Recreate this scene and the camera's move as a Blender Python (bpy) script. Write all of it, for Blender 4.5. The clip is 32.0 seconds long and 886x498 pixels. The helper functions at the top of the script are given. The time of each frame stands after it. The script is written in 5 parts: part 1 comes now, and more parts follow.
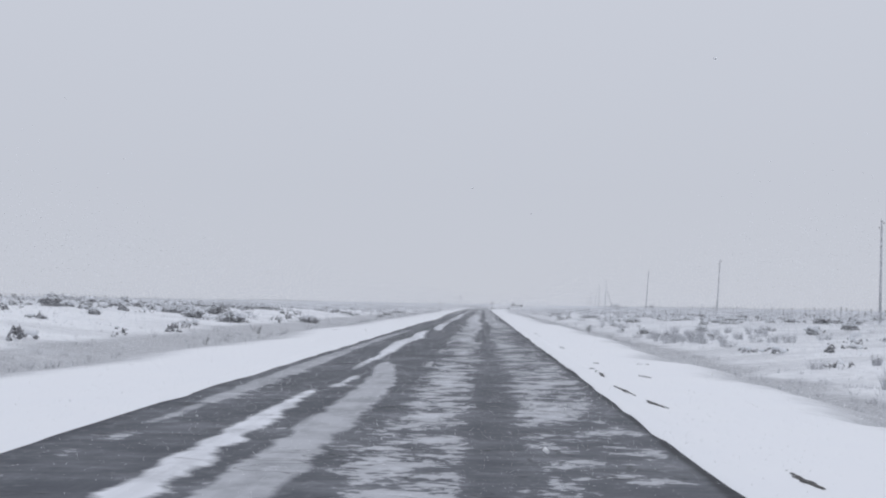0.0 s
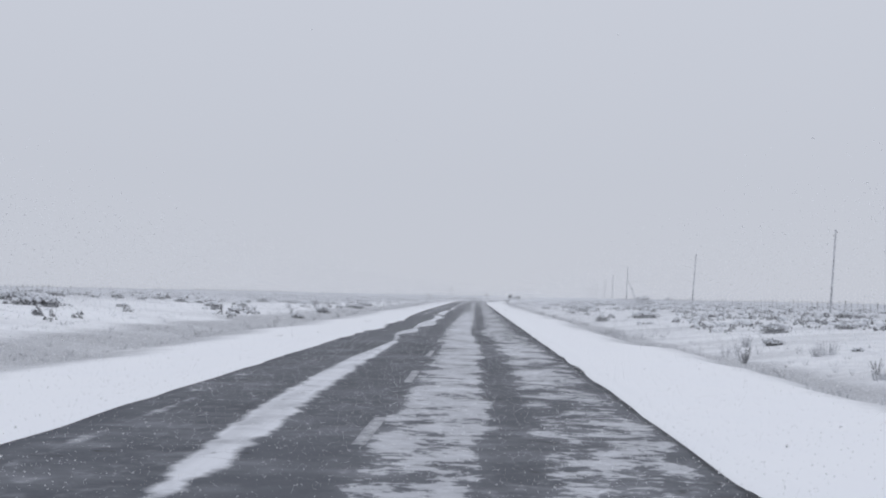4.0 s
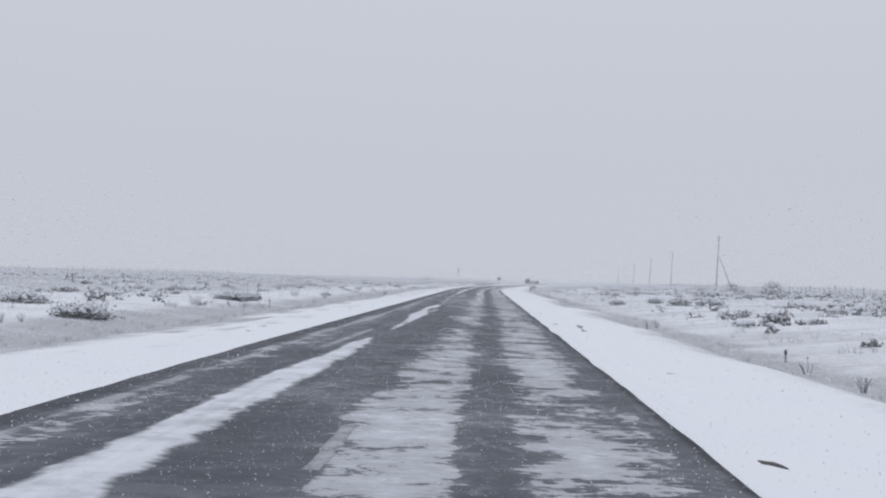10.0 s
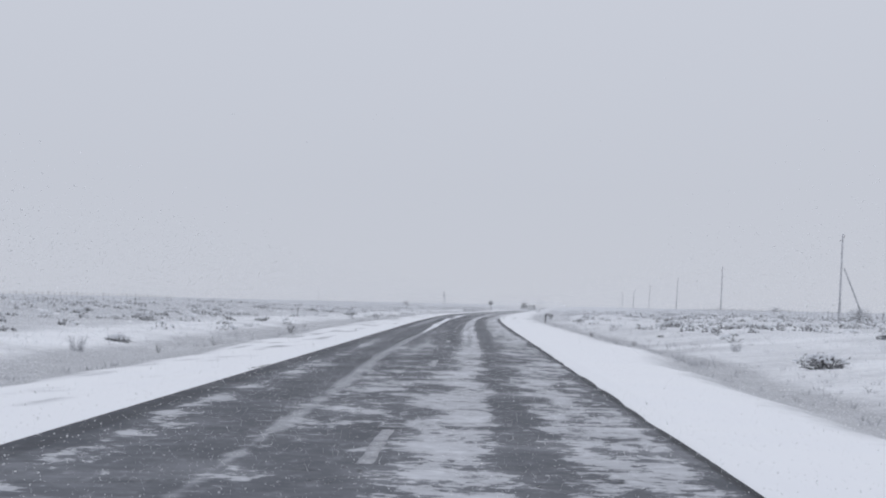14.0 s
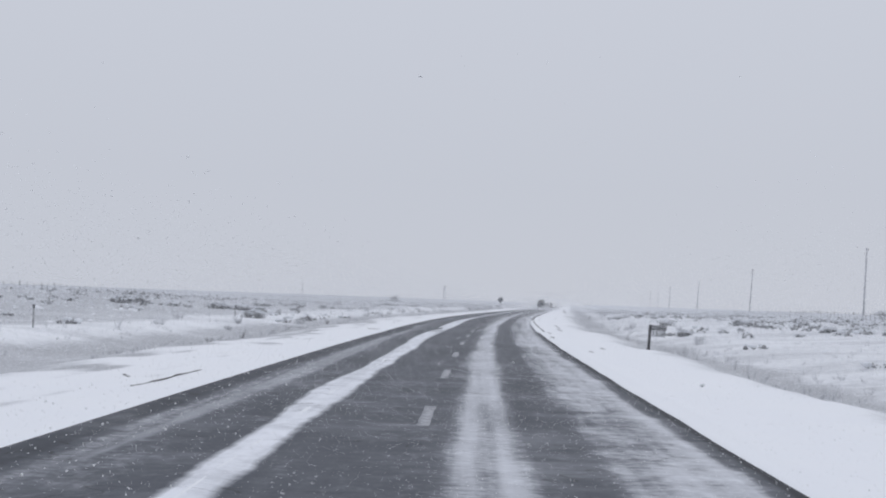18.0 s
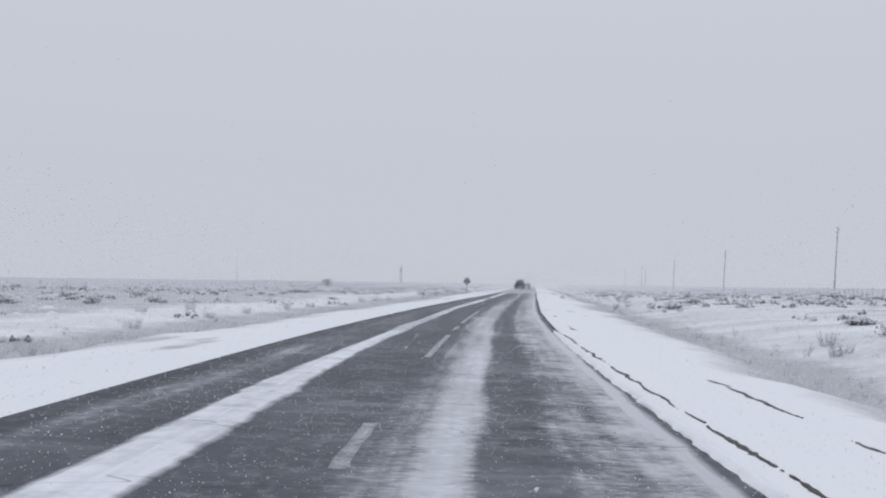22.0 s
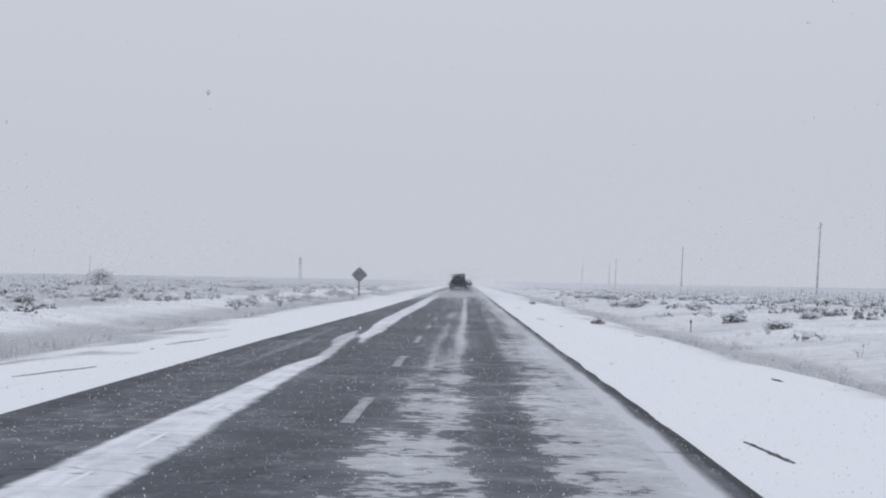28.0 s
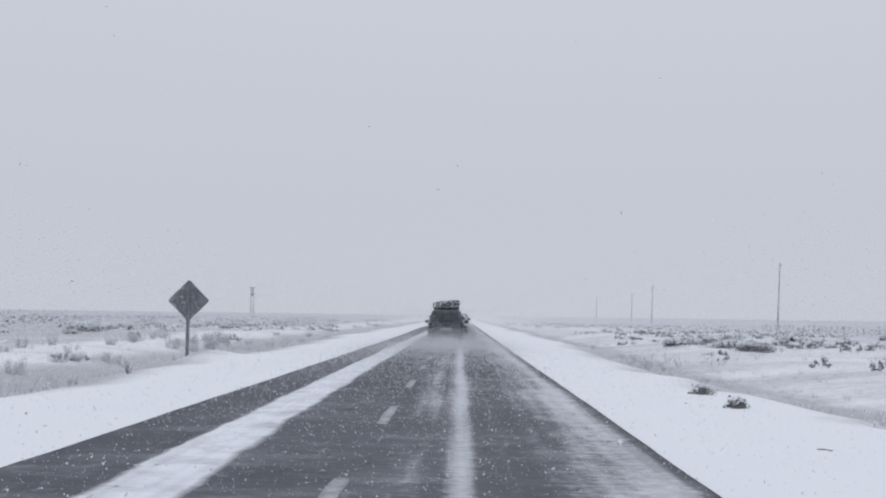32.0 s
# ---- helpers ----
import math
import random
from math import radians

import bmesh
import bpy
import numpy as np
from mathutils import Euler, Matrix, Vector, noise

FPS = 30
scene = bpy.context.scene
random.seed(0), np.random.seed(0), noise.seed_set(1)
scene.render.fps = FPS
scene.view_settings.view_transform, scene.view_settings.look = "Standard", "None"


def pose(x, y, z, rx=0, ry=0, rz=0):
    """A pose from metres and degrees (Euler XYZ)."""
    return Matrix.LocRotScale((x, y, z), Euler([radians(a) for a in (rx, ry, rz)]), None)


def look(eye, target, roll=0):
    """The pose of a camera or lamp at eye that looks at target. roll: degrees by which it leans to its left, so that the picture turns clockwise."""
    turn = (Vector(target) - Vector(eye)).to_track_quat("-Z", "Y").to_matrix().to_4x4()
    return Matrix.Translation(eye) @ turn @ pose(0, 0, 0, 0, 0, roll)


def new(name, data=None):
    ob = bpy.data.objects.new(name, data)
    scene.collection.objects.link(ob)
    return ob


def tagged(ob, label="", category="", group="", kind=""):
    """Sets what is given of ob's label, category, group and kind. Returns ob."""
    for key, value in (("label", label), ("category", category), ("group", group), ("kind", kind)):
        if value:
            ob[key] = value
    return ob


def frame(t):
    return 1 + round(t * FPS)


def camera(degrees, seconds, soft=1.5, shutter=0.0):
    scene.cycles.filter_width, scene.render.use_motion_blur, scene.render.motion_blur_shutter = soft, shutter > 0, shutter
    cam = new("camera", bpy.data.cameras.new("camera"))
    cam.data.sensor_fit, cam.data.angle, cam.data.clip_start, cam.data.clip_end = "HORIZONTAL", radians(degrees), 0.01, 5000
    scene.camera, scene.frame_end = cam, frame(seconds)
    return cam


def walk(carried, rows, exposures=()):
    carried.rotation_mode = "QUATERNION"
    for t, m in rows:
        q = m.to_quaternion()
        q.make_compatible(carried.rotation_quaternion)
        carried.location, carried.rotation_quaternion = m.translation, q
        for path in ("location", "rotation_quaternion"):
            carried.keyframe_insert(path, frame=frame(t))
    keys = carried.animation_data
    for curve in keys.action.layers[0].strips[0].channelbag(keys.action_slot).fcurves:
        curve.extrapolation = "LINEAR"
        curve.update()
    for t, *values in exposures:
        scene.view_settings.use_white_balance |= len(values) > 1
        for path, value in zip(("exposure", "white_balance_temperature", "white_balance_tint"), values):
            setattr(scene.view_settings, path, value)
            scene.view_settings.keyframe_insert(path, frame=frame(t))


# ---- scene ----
from math import sin, cos, tan, pi, radians as rad

cam = camera(41.49, 32.0, soft=2.1)

# The road's centre line: straight, a gentle bend to the right, straight again.
BEND_IN, BEND_OUT, CURVATURE, RAMP = 291.0, 408.4, 0.000673, 29.9
ROAD_S = np.arange(-150.0, 3200.0, 1.0)
_k = CURVATURE * (np.clip((ROAD_S - BEND_IN + RAMP / 2) / RAMP, 0, 1) - np.clip((ROAD_S - BEND_OUT + RAMP / 2) / RAMP, 0, 1))
ROAD_H = np.cumsum(_k)
ROAD_X = np.cumsum(np.sin(ROAD_H))
ROAD_Y = np.cumsum(np.cos(ROAD_H))
ROAD_X -= np.interp(0, ROAD_S, ROAD_X)
ROAD_Y -= np.interp(0, ROAD_S, ROAD_Y)


def plan(s, lat):
    """World x, y of the place s metres along the road and lat metres to the right of its centre line."""
    s, lat = np.asarray(s, float), np.asarray(lat, float)
    h = np.interp(s, ROAD_S, ROAD_H)
    near = np.clip(lat, -400, 400)
    far = lat - near
    return np.interp(s, ROAD_S, ROAD_X) + near * np.cos(h) + far, np.interp(s, ROAD_S, ROAD_Y) - near * np.sin(h) - far * 0.04


def heading(s):
    """Clockwise turn of the road from +y, in radians."""
    return float(np.interp(s, ROAD_S, ROAD_H))


def tilt(s):
    """The road's banking in degrees: its left side stands higher through the bend."""
    return np.interp(s, [270, 284, 316, 331, 347, 362, 377, 395, 421, 440], [0, 0.15, 0.35, 0.9, 1.15, 1.25, 0.8, 0.5, 0.25, 0])


def banked(s, lat):
    """Height that the banking gives the road and its shoulders."""
    return -np.tan(np.radians(tilt(s))) * lat * np.interp(np.abs(lat), [0, 7, 13], [1, 1, 0])


# seconds, metres along the road, metres right of the centre line, yaw and pitch from the road's line, roll
RIDE = [
    (0, 0.00, 1.26, -1.96, 2.67, 1.01),
    (0.5, 7.06, 1.22, -1.70, 2.64, 1.19),
    (1, 14.12, 1.19, -1.63, 2.48, 1.37),
    (1.5, 21.15, 1.20, -1.96, 2.36, 1.42),
    (2, 28.18, 1.22, -2.23, 2.30, 1.47),
    (2.5, 35.22, 1.21, -2.38, 2.38, 1.42),
    (3, 42.27, 1.20, -2.22, 2.35, 1.36),
    (3.5, 49.35, 1.16, -1.75, 2.32, 1.32),
    (5.5, 77.67, 1.01, -1.53, 1.95, 1.14),
    (6, 84.75, 0.97, -1.83, 1.79, 1.09),
    (6.5, 92.01, 0.98, -2.04, 1.48, 1.02),
    (7, 99.27, 1.00, -2.05, 1.25, 0.96),
    (7.5, 106.61, 1.00, -2.04, 1.12, 1.15),
    (8, 113.95, 1.01, -1.91, 1.00, 1.34),
    (8.5, 121.35, 1.06, -1.83, 0.99, 1.39),
    (9, 128.74, 1.12, -1.94, 1.06, 1.44),
    (9.5, 136.13, 1.21, -2.07, 1.24, 1.47),
    (10, 143.52, 1.30, -2.12, 1.45, 1.50),
    (10.5, 150.84, 1.30, -2.00, 1.61, 1.51),
    (11, 158.17, 1.30, -1.78, 1.72, 1.52),
    (11.5, 165.47, 1.34, -1.55, 1.95, 1.19),
    (12, 172.77, 1.38, -1.41, 2.05, 0.87),
    (12.5, 180.18, 1.30, -1.37, 2.14, 0.99),
    (13, 187.59, 1.22, -1.36, 2.18, 1.11),
    (13.5, 195.26, 1.10, -1.43, 2.44, 1.21),
    (14, 202.93, 0.97, -1.55, 2.67, 1.31),
    (14.5, 211.04, 0.89, -1.77, 2.78, 1.40),
    (16.5, 243.47, 0.58, -2.08, 3.00, 1.76),
    (17, 251.57, 0.51, -2.06, 3.05, 1.85),
    (17.5, 259.63, 0.55, -1.97, 2.86, 1.97),
    (18, 267.69, 0.59, -1.75, 2.47, 2.08),
    (18.5, 275.70, 0.66, -1.70, 2.18, 1.73),
    (19, 283.72, 0.73, -1.74, 1.83, 1.39),
    (19.5, 291.74, 0.71, -1.75, 1.77, 1.33),
    (20, 299.77, 0.69, -1.65, 1.81, 1.27),
    (20.5, 307.79, 0.79, -1.45, 1.87, 1.20),
    (21, 315.80, 0.88, -1.37, 2.01, 1.14),
    (21.5, 323.72, 0.99, -1.45, 1.94, 1.41),
    (22, 331.63, 1.11, -1.58, 1.67, 1.69),
    (22.5, 339.37, 1.12, -1.70, 1.36, 1.86),
    (23, 347.10, 1.14, -1.68, 1.08, 2.04),
    (23.5, 354.74, 1.20, -1.59, 1.00, 1.95),
    (24, 362.38, 1.25, -1.52, 0.99, 1.86),
    (24.5, 369.87, 1.23, -1.58, 1.03, 1.68),
    (25, 377.36, 1.20, -1.56, 1.20, 1.50),
    (25.5, 384.69, 1.20, -1.17, 1.37, 1.45),
    (28, 421.34, 1.21, -1.20, 1.56, 1.24),
    (29, 436.07, 1.18, -0.85, 1.94, 1.11),
    (30, 450.95, 1.05, -0.82, 2.45, 1.05),
    (31, 466.05, 0.99, -0.80, 3.14, 0.97),
    (32, 481.30, 1.06, -0.89, 3.25, 0.75),
]
EYE_HEIGHT = 1.5


def ride_pose(s, lat, yaw, pitch, roll):
    x, y = plan(s, lat)
    a, p = heading(s) + rad(yaw), rad(pitch)
    eye = Vector((float(x), float(y), EYE_HEIGHT + float(banked(s, lat))))
    return look(eye, eye + Vector((sin(a) * cos(p), cos(a) * cos(p), sin(p))), roll - float(tilt(s)))


walk(cam, [(t, ride_pose(*row)) for t, *row in RIDE])

# ---- light: a dull overcast sky in falling snow ----
world = bpy.data.worlds.new("overcast")
scene.world = world
world.use_nodes = True
wn, wl = world.node_tree.nodes, world.node_tree.links
wn.clear()
w_out, w_bg = wn.new("ShaderNodeOutputWorld"), wn.new("ShaderNodeBackground")
w_sky = wn.new("ShaderNodeTexSky")
w_sky.sky_type, w_sky.sun_disc = "NISHITA", False
w_sky.sun_elevation, w_sky.sun_rotation = rad(38), rad(20)
w_dir, w_sep = wn.new("ShaderNodeTexCoord"), wn.new("ShaderNodeSeparateXYZ")
w_up = wn.new("ShaderNodeMapRange")
w_up.inputs["From Min"].default_value, w_up.inputs["From Max"].default_value = 0.1, 1.0
w_up.inputs["To Min"].default_value, w_up.inputs["To Max"].default_value = 1.0, 1.3
w_cloud = wn.new("ShaderNodeMix")
w_cloud.data_type = "RGBA"
w_cloud.blend_type = "MULTIPLY"
w_cloud.inputs["Factor"].default_value = 1.0
w_cloud.inputs["A"].default_value = (0.543, 0.571, 0.644, 1)
w_mix = wn.new("ShaderNodeMix")
w_mix.data_type = "RGBA"
w_mix.inputs["Factor"].default_value = 0.9992
wl.new(w_dir.outputs["Generated"], w_sep.inputs[0])
wl.new(w_sep.outputs["Z"], w_up.inputs["Value"])
wl.new(w_up.outputs[0], w_cloud.inputs["B"])
wl.new(w_sky.outputs[0], w_mix.inputs["A"])
wl.new(w_cloud.outputs["Result"], w_mix.inputs["B"])
wl.new(w_mix.outputs["Result"], w_bg.inputs["Color"])
wl.new(w_bg.outputs[0], w_out.inputs[0])

sun = new("sun", bpy.data.lights.new("sun", "SUN"))
sun.data.energy, sun.data.angle, sun.data.color = 0.35, rad(60), (1.0, 0.98, 0.96)
sun.matrix_world = look((0, 0, 50), (-15, -40, 0))
scene.view_settings.exposure = 0.0


# ---- materials ----
def material(name):
    m = bpy.data.materials.new(name)
    m.use_nodes = True
    nt = m.node_tree
    return m, nt, nt.nodes["Principled BSDF"]


def node(nt, kind, **values):
    n = nt.nodes.new(kind)
    for key, value in values.items():
        n.inputs[key.replace("_", " ")].default_value = value
    return n


def noise_at(nt, vector, scale, detail=4.0, rough=0.55):
    n = node(nt, "ShaderNodeTexNoise", Scale=scale, Detail=detail, Roughness=rough)
    if vector is not None:
        nt.links.new(vector, n.inputs["Vector"])
    return n.outputs["Fac"]


def maths(nt, op, a, b=0.0, clamp=False):
    n = nt.nodes.new("ShaderNodeMath")
    n.operation, n.use_clamp = op, clamp
    for i, v in enumerate((a, b)):
        if isinstance(v, (int, float)):
            n.inputs[i].default_value = v
        else:
            nt.links.new(v, n.inputs[i])
    return n.outputs[0]


def span(nt, value, lo, hi, to_lo=0.0, to_hi=1.0, smooth=True):
    n = node(nt, "ShaderNodeMapRange", From_Min=lo, From_Max=hi, To_Max=to_hi)
    if isinstance(to_lo, float):
        n.inputs["To Min"].default_value = to_lo
    else:
        nt.links.new(to_lo, n.inputs["To Min"])
    n.interpolation_type = "SMOOTHSTEP" if smooth else "LINEAR"
    nt.links.new(value, n.inputs["Value"])
    return n.outputs[0]


def blend(nt, fac, a, b):
    n = nt.nodes.new("ShaderNodeMix")
    n.data_type = "RGBA"
    for key, v in (("Factor", fac), ("A", a), ("B", b)):
        if isinstance(v, tuple):
            n.inputs[key].default_value = (*v, 1)
        elif isinstance(v, (int, float)):
            n.inputs[key].default_value = v
        else:
            nt.links.new(v, n.inputs[key])
    return n.outputs["Result"]


def place(nt):
    return nt.nodes.new("ShaderNodeNewGeometry").outputs["Position"]


def bumped(nt, bsdf, height, strength, distance):
    n = node(nt, "ShaderNodeBump", Strength=strength, Distance=distance)
    nt.links.new(height, n.inputs["Height"])
    nt.links.new(n.outputs[0], bsdf.inputs["Normal"])


def simple(name, dark, light, scale, rough=0.8, metal=0.0, bump=0.3, object_space=True):
    """A surface that varies between two colours at two scales, with fine relief."""
    m, nt, b = material(name)
    p = nt.nodes.new("ShaderNodeTexCoord").outputs["Object"] if object_space else place(nt)
    big, fine = noise_at(nt, p, scale), noise_at(nt, p, scale * 9)
    f = maths(nt, "ADD", maths(nt, "MULTIPLY", big, 0.65), maths(nt, "MULTIPLY", fine, 0.5))
    nt.links.new(blend(nt, span(nt, f, 0.3, 0.7), dark, light), b.inputs["Base Color"])
    b.inputs["Roughness"].default_value, b.inputs["Metallic"].default_value = rough, metal
    bumped(nt, b, fine, bump, 0.01)
    return m


SNOW_LIGHT, SNOW_DULL = (0.872, 0.884, 0.908), (0.79, 0.81, 0.843)


def snow_material():
    m, nt, b = material("snow")
    p = place(nt)
    f = maths(nt, "ADD", maths(nt, "MULTIPLY", noise_at(nt, p, 0.8), 0.6), maths(nt, "MULTIPLY", noise_at(nt, p, 9), 0.4))
    nt.links.new(blend(nt, span(nt, f, 0.3, 0.7), SNOW_DULL, SNOW_LIGHT), b.inputs["Base Color"])
    b.inputs["Roughness"].default_value = 0.85
    bumped(nt, b, noise_at(nt, p, 14), 0.25, 0.02)
    return m


def ground_material():
    """Snow lying over steppe grass: the grass greys it where the snow is thin ('cover' says how thin)."""
    m, nt, b = material("snowy_ground")
    p = place(nt)
    at = nt.nodes.new("ShaderNodeAttribute")
    at.attribute_name = "cover"
    wind = nt.nodes.new("ShaderNodeMapping")
    wind.inputs["Scale"].default_value = (0.5, 1.0, 1.0)
    nt.links.new(p, wind.inputs["Vector"])
    patches = noise_at(nt, wind.outputs[0], 0.22, 5)
    tufts = noise_at(nt, p, 2.6, 5, 0.65)
    blades = noise_at(nt, p, 17, 3)
    f = maths(nt, "ADD", maths(nt, "MULTIPLY", patches, 0.5), maths(nt, "MULTIPLY", tufts, 0.33))
    f = maths(nt, "ADD", f, maths(nt, "MULTIPLY", blades, 0.17))
    f = maths(nt, "ADD", f, maths(nt, "MULTIPLY", maths(nt, "SUBTRACT", at.outputs["Fac"], 0.5), 0.55))
    thin = span(nt, f, 0.38, 0.72)
    snow = blend(nt, span(nt, noise_at(nt, p, 0.5, 3), 0.3, 0.7), (0.862, 0.875, 0.905), SNOW_LIGHT)
    straw = blend(nt, span(nt, blades, 0.35, 0.65), (0.2, 0.206, 0.22), (0.5, 0.51, 0.54))
    nt.links.new(blend(nt, maths(nt, "MULTIPLY", thin, 0.76), snow, straw), b.inputs["Base Color"])
    b.inputs["Roughness"].default_value = 0.88
    bumped(nt, b, maths(nt, "MULTIPLY", maths(nt, "ADD", tufts, maths(nt, "MULTIPLY", blades, 0.4)), maths(nt, "ADD", at.outputs["Fac"], 0.04)), 0.55, 0.1)
    return m


def road_material():
    """Worn asphalt under a film of drifting snow, swept bare in the wheel tracks."""
    m, nt, b = material("snowy_asphalt")
    uv = nt.nodes.new("ShaderNodeUVMap")
    uv.uv_map = "road"
    sep = nt.nodes.new("ShaderNodeSeparateXYZ")
    nt.links.new(uv.outputs[0], sep.inputs[0])
    lat, along = sep.outputs["X"], sep.outputs["Y"]

    def stretched(sx, sy):
        n = nt.nodes.new("ShaderNodeMapping")
        n.inputs["Scale"].default_value = (sx, sy, 1)
        nt.links.new(uv.outputs[0], n.inputs["Vector"])
        return n.outputs[0]

    def attribute(name):
        n = nt.nodes.new("ShaderNodeAttribute")
        n.attribute_name = name
        return n.outputs["Fac"]

    ragged = maths(nt, "MULTIPLY", maths(nt, "SUBTRACT", noise_at(nt, stretched(0.8, 1.6), 1.0, 5, 0.65), 0.5), 0.4)
    band = attribute("cover")
    settled = maths(nt, "MULTIPLY", span(nt, along, 225.0, 262.0), maths(nt, "SUBTRACT", 1.0, maths(nt, "MULTIPLY", span(nt, along, 412.0, 424.0), span(nt, along, 436.0, 448.0, 0.85, 0.0))))
    clouds = maths(nt, "SUBTRACT", noise_at(nt, stretched(0.5, 0.13), 1.0, 4), 0.5)
    patches = maths(nt, "SUBTRACT", noise_at(nt, stretched(1.1, 0.9), 1.0, 3, 0.5), 0.5)
    streaks = maths(nt, "SUBTRACT", noise_at(nt, stretched(2.4, 2.6), 1.0, 6, 0.72), 0.5)
    fine = maths(nt, "SUBTRACT", noise_at(nt, stretched(6.0, 9.0), 1.0, 4, 0.6), 0.5)
    cover = maths(nt, "ADD", band, maths(nt, "MULTIPLY", clouds, 0.5))
    calm = maths(nt, "SUBTRACT", 1.0, maths(nt, "MULTIPLY", maths(nt, "MULTIPLY", settled, maths(nt, "MAXIMUM", span(nt, lat, 1.5, 1.9, 1.0, 0.4), span(nt, along, 430.0, 466.0, 0.0, 0.75))), 0.85))
    combed = maths(nt, "SUBTRACT", noise_at(nt, stretched(3.2, 0.1), 1.0, 4, 0.55), 0.5)
    cover = maths(nt, "ADD", cover, maths(nt, "MULTIPLY", maths(nt, "MULTIPLY", patches, calm), 0.85))
    cover = maths(nt, "ADD", cover, maths(nt, "MULTIPLY", maths(nt, "MULTIPLY", combed, settled), 0.6))
    cover = maths(nt, "ADD", cover, maths(nt, "MULTIPLY", maths(nt, "MULTIPLY", streaks, calm), 0.9))
    cover = maths(nt, "ADD", cover, maths(nt, "MULTIPLY", fine, 0.5))
    sharp, soft = span(nt, cover, 0.4, 0.47), span(nt, cover, 0.26, 0.62)
    solid = maths(nt, "ADD", maths(nt, "MULTIPLY", sharp, maths(nt, "SUBTRACT", 1.0, settled)), maths(nt, "MULTIPLY", soft, settled))
    thick = span(nt, cover, 0.46, 1.0)
    haze = span(nt, cover, -0.1, 0.8)
    film = maths(nt, "ADD", maths(nt, "MULTIPLY", solid, 0.4), maths(nt, "MULTIPLY", haze, 0.09))
    film = maths(nt, "ADD", film, maths(nt, "MULTIPLY", thick, 0.24))
    # thin wisps blown over the bare lanes
    wisps = maths(nt, "ADD", maths(nt, "MULTIPLY", noise_at(nt, stretched(0.35, 0.5), 1.0, 4), 0.5), maths(nt, "MULTIPLY", noise_at(nt, stretched(1.1, 2.2), 1.0, 5, 0.7), 0.5))
    film = maths(nt, "ADD", film, span(nt, wisps, 0.46, 0.66, 0.0, 0.13))
    flecks = maths(nt, "ADD", noise_at(nt, stretched(5.0, 3.0), 1.0, 3, 0.6), maths(nt, "MULTIPLY", clouds, 0.5))
    film = maths(nt, "ADD", film, span(nt, flecks, 0.52, 0.74, 0.0, 0.12))
    film = maths(nt, "ADD", film, 0.045)
    margin = maths(nt, "ABSOLUTE", maths(nt, "ADD", lat, maths(nt, "MULTIPLY", ragged, 0.35)))
    wet = maths(nt, "MULTIPLY", span(nt, margin, 3.2, 3.29), span(nt, lat, -1.0, 1.0, 0.45, 1.0))
    film = maths(nt, "MULTIPLY", film, maths(nt, "SUBTRACT", 1.0, maths(nt, "MULTIPLY", wet, 0.75)))
    # drifts lie along the oncoming lane: the edge frays into lobes across the lane and long feathers along it
    lobes = maths(nt, "SUBTRACT", noise_at(nt, stretched(0.55, 1.5), 1.0, 6, 0.66), 0.5)
    feathers = maths(nt, "SUBTRACT", noise_at(nt, stretched(1.4, 0.25), 1.0, 5, 0.6), 0.5)
    fray = maths(nt, "ADD", maths(nt, "MULTIPLY", lobes, span(nt, along, 225.0, 270.0, 0.52, 0.2)), maths(nt, "MULTIPLY", feathers, 0.26))
    drift = maths(nt, "DIVIDE", maths(nt, "ADD", maths(nt, "ADD", attribute("drift_edge"), fray), 0.02), 0.11, clamp=True)
    drift = maths(nt, "MULTIPLY", drift, attribute("drift_depth"))
    drift = maths(nt, "MULTIPLY", drift, span(nt, noise_at(nt, stretched(4.0, 0.12), 1.0, 4, 0.6), 0.3, 0.62, 0.84, 1.0))
    drift = maths(nt, "MULTIPLY", drift, span(nt, noise_at(nt, stretched(1.2, 1.1), 1.0, 5, 0.7), 0.3, 0.58, 0.72, 1.06))
    film = maths(nt, "MAXIMUM", film, drift)
    # a pale strip along the right edge from the bend on
    off_strip = maths(nt, "ABSOLUTE", maths(nt, "ADD", maths(nt, "SUBTRACT", lat, 3.0), maths(nt, "MULTIPLY", feathers, 0.3)))
    strip_ = maths(nt, "DIVIDE", maths(nt, "SUBTRACT", 0.17, off_strip), 0.1, clamp=True)
    strip_ = maths(nt, "MULTIPLY", strip_, maths(nt, "MULTIPLY", span(nt, along, 300.0, 350.0), span(nt, along, 430.0, 470.0, 0.72, 0.4)))
    film = maths(nt, "MAXIMUM", film, strip_)
    grain = noise_at(nt, stretched(22, 22), 1.0, 6, 0.75)
    worn = noise_at(nt, stretched(0.8, 0.1), 1.0, 4)
    tar = blend(nt, span(nt, grain, 0.3, 0.7), (0.02, 0.024, 0.034), (0.058, 0.066, 0.083))
    tar = blend(nt, span(nt, worn, 0.35, 0.7, 0.0, 0.6), tar, (0.066, 0.073, 0.09))
    # meltwater darkens the margins
    tar = blend(nt, maths(nt, "MULTIPLY", wet, 0.7), tar, (0.012, 0.014, 0.018))
    # narrow transverse cracks
    crack = maths(nt, "ABSOLUTE", maths(nt, "SUBTRACT", noise_at(nt, stretched(0.12, 0.3), 1.0, 4, 0.6), 0.5))
    crack = span(nt, crack, 0.0, 0.003, 1.0, 0.0)
    tar = blend(nt, maths(nt, "MULTIPLY", crack, 0.8), tar, (0.015, 0.016, 0.018))
    film = maths(nt, "MULTIPLY", film, maths(nt, "SUBTRACT", 1.0, maths(nt, "MULTIPLY", crack, 0.5)))
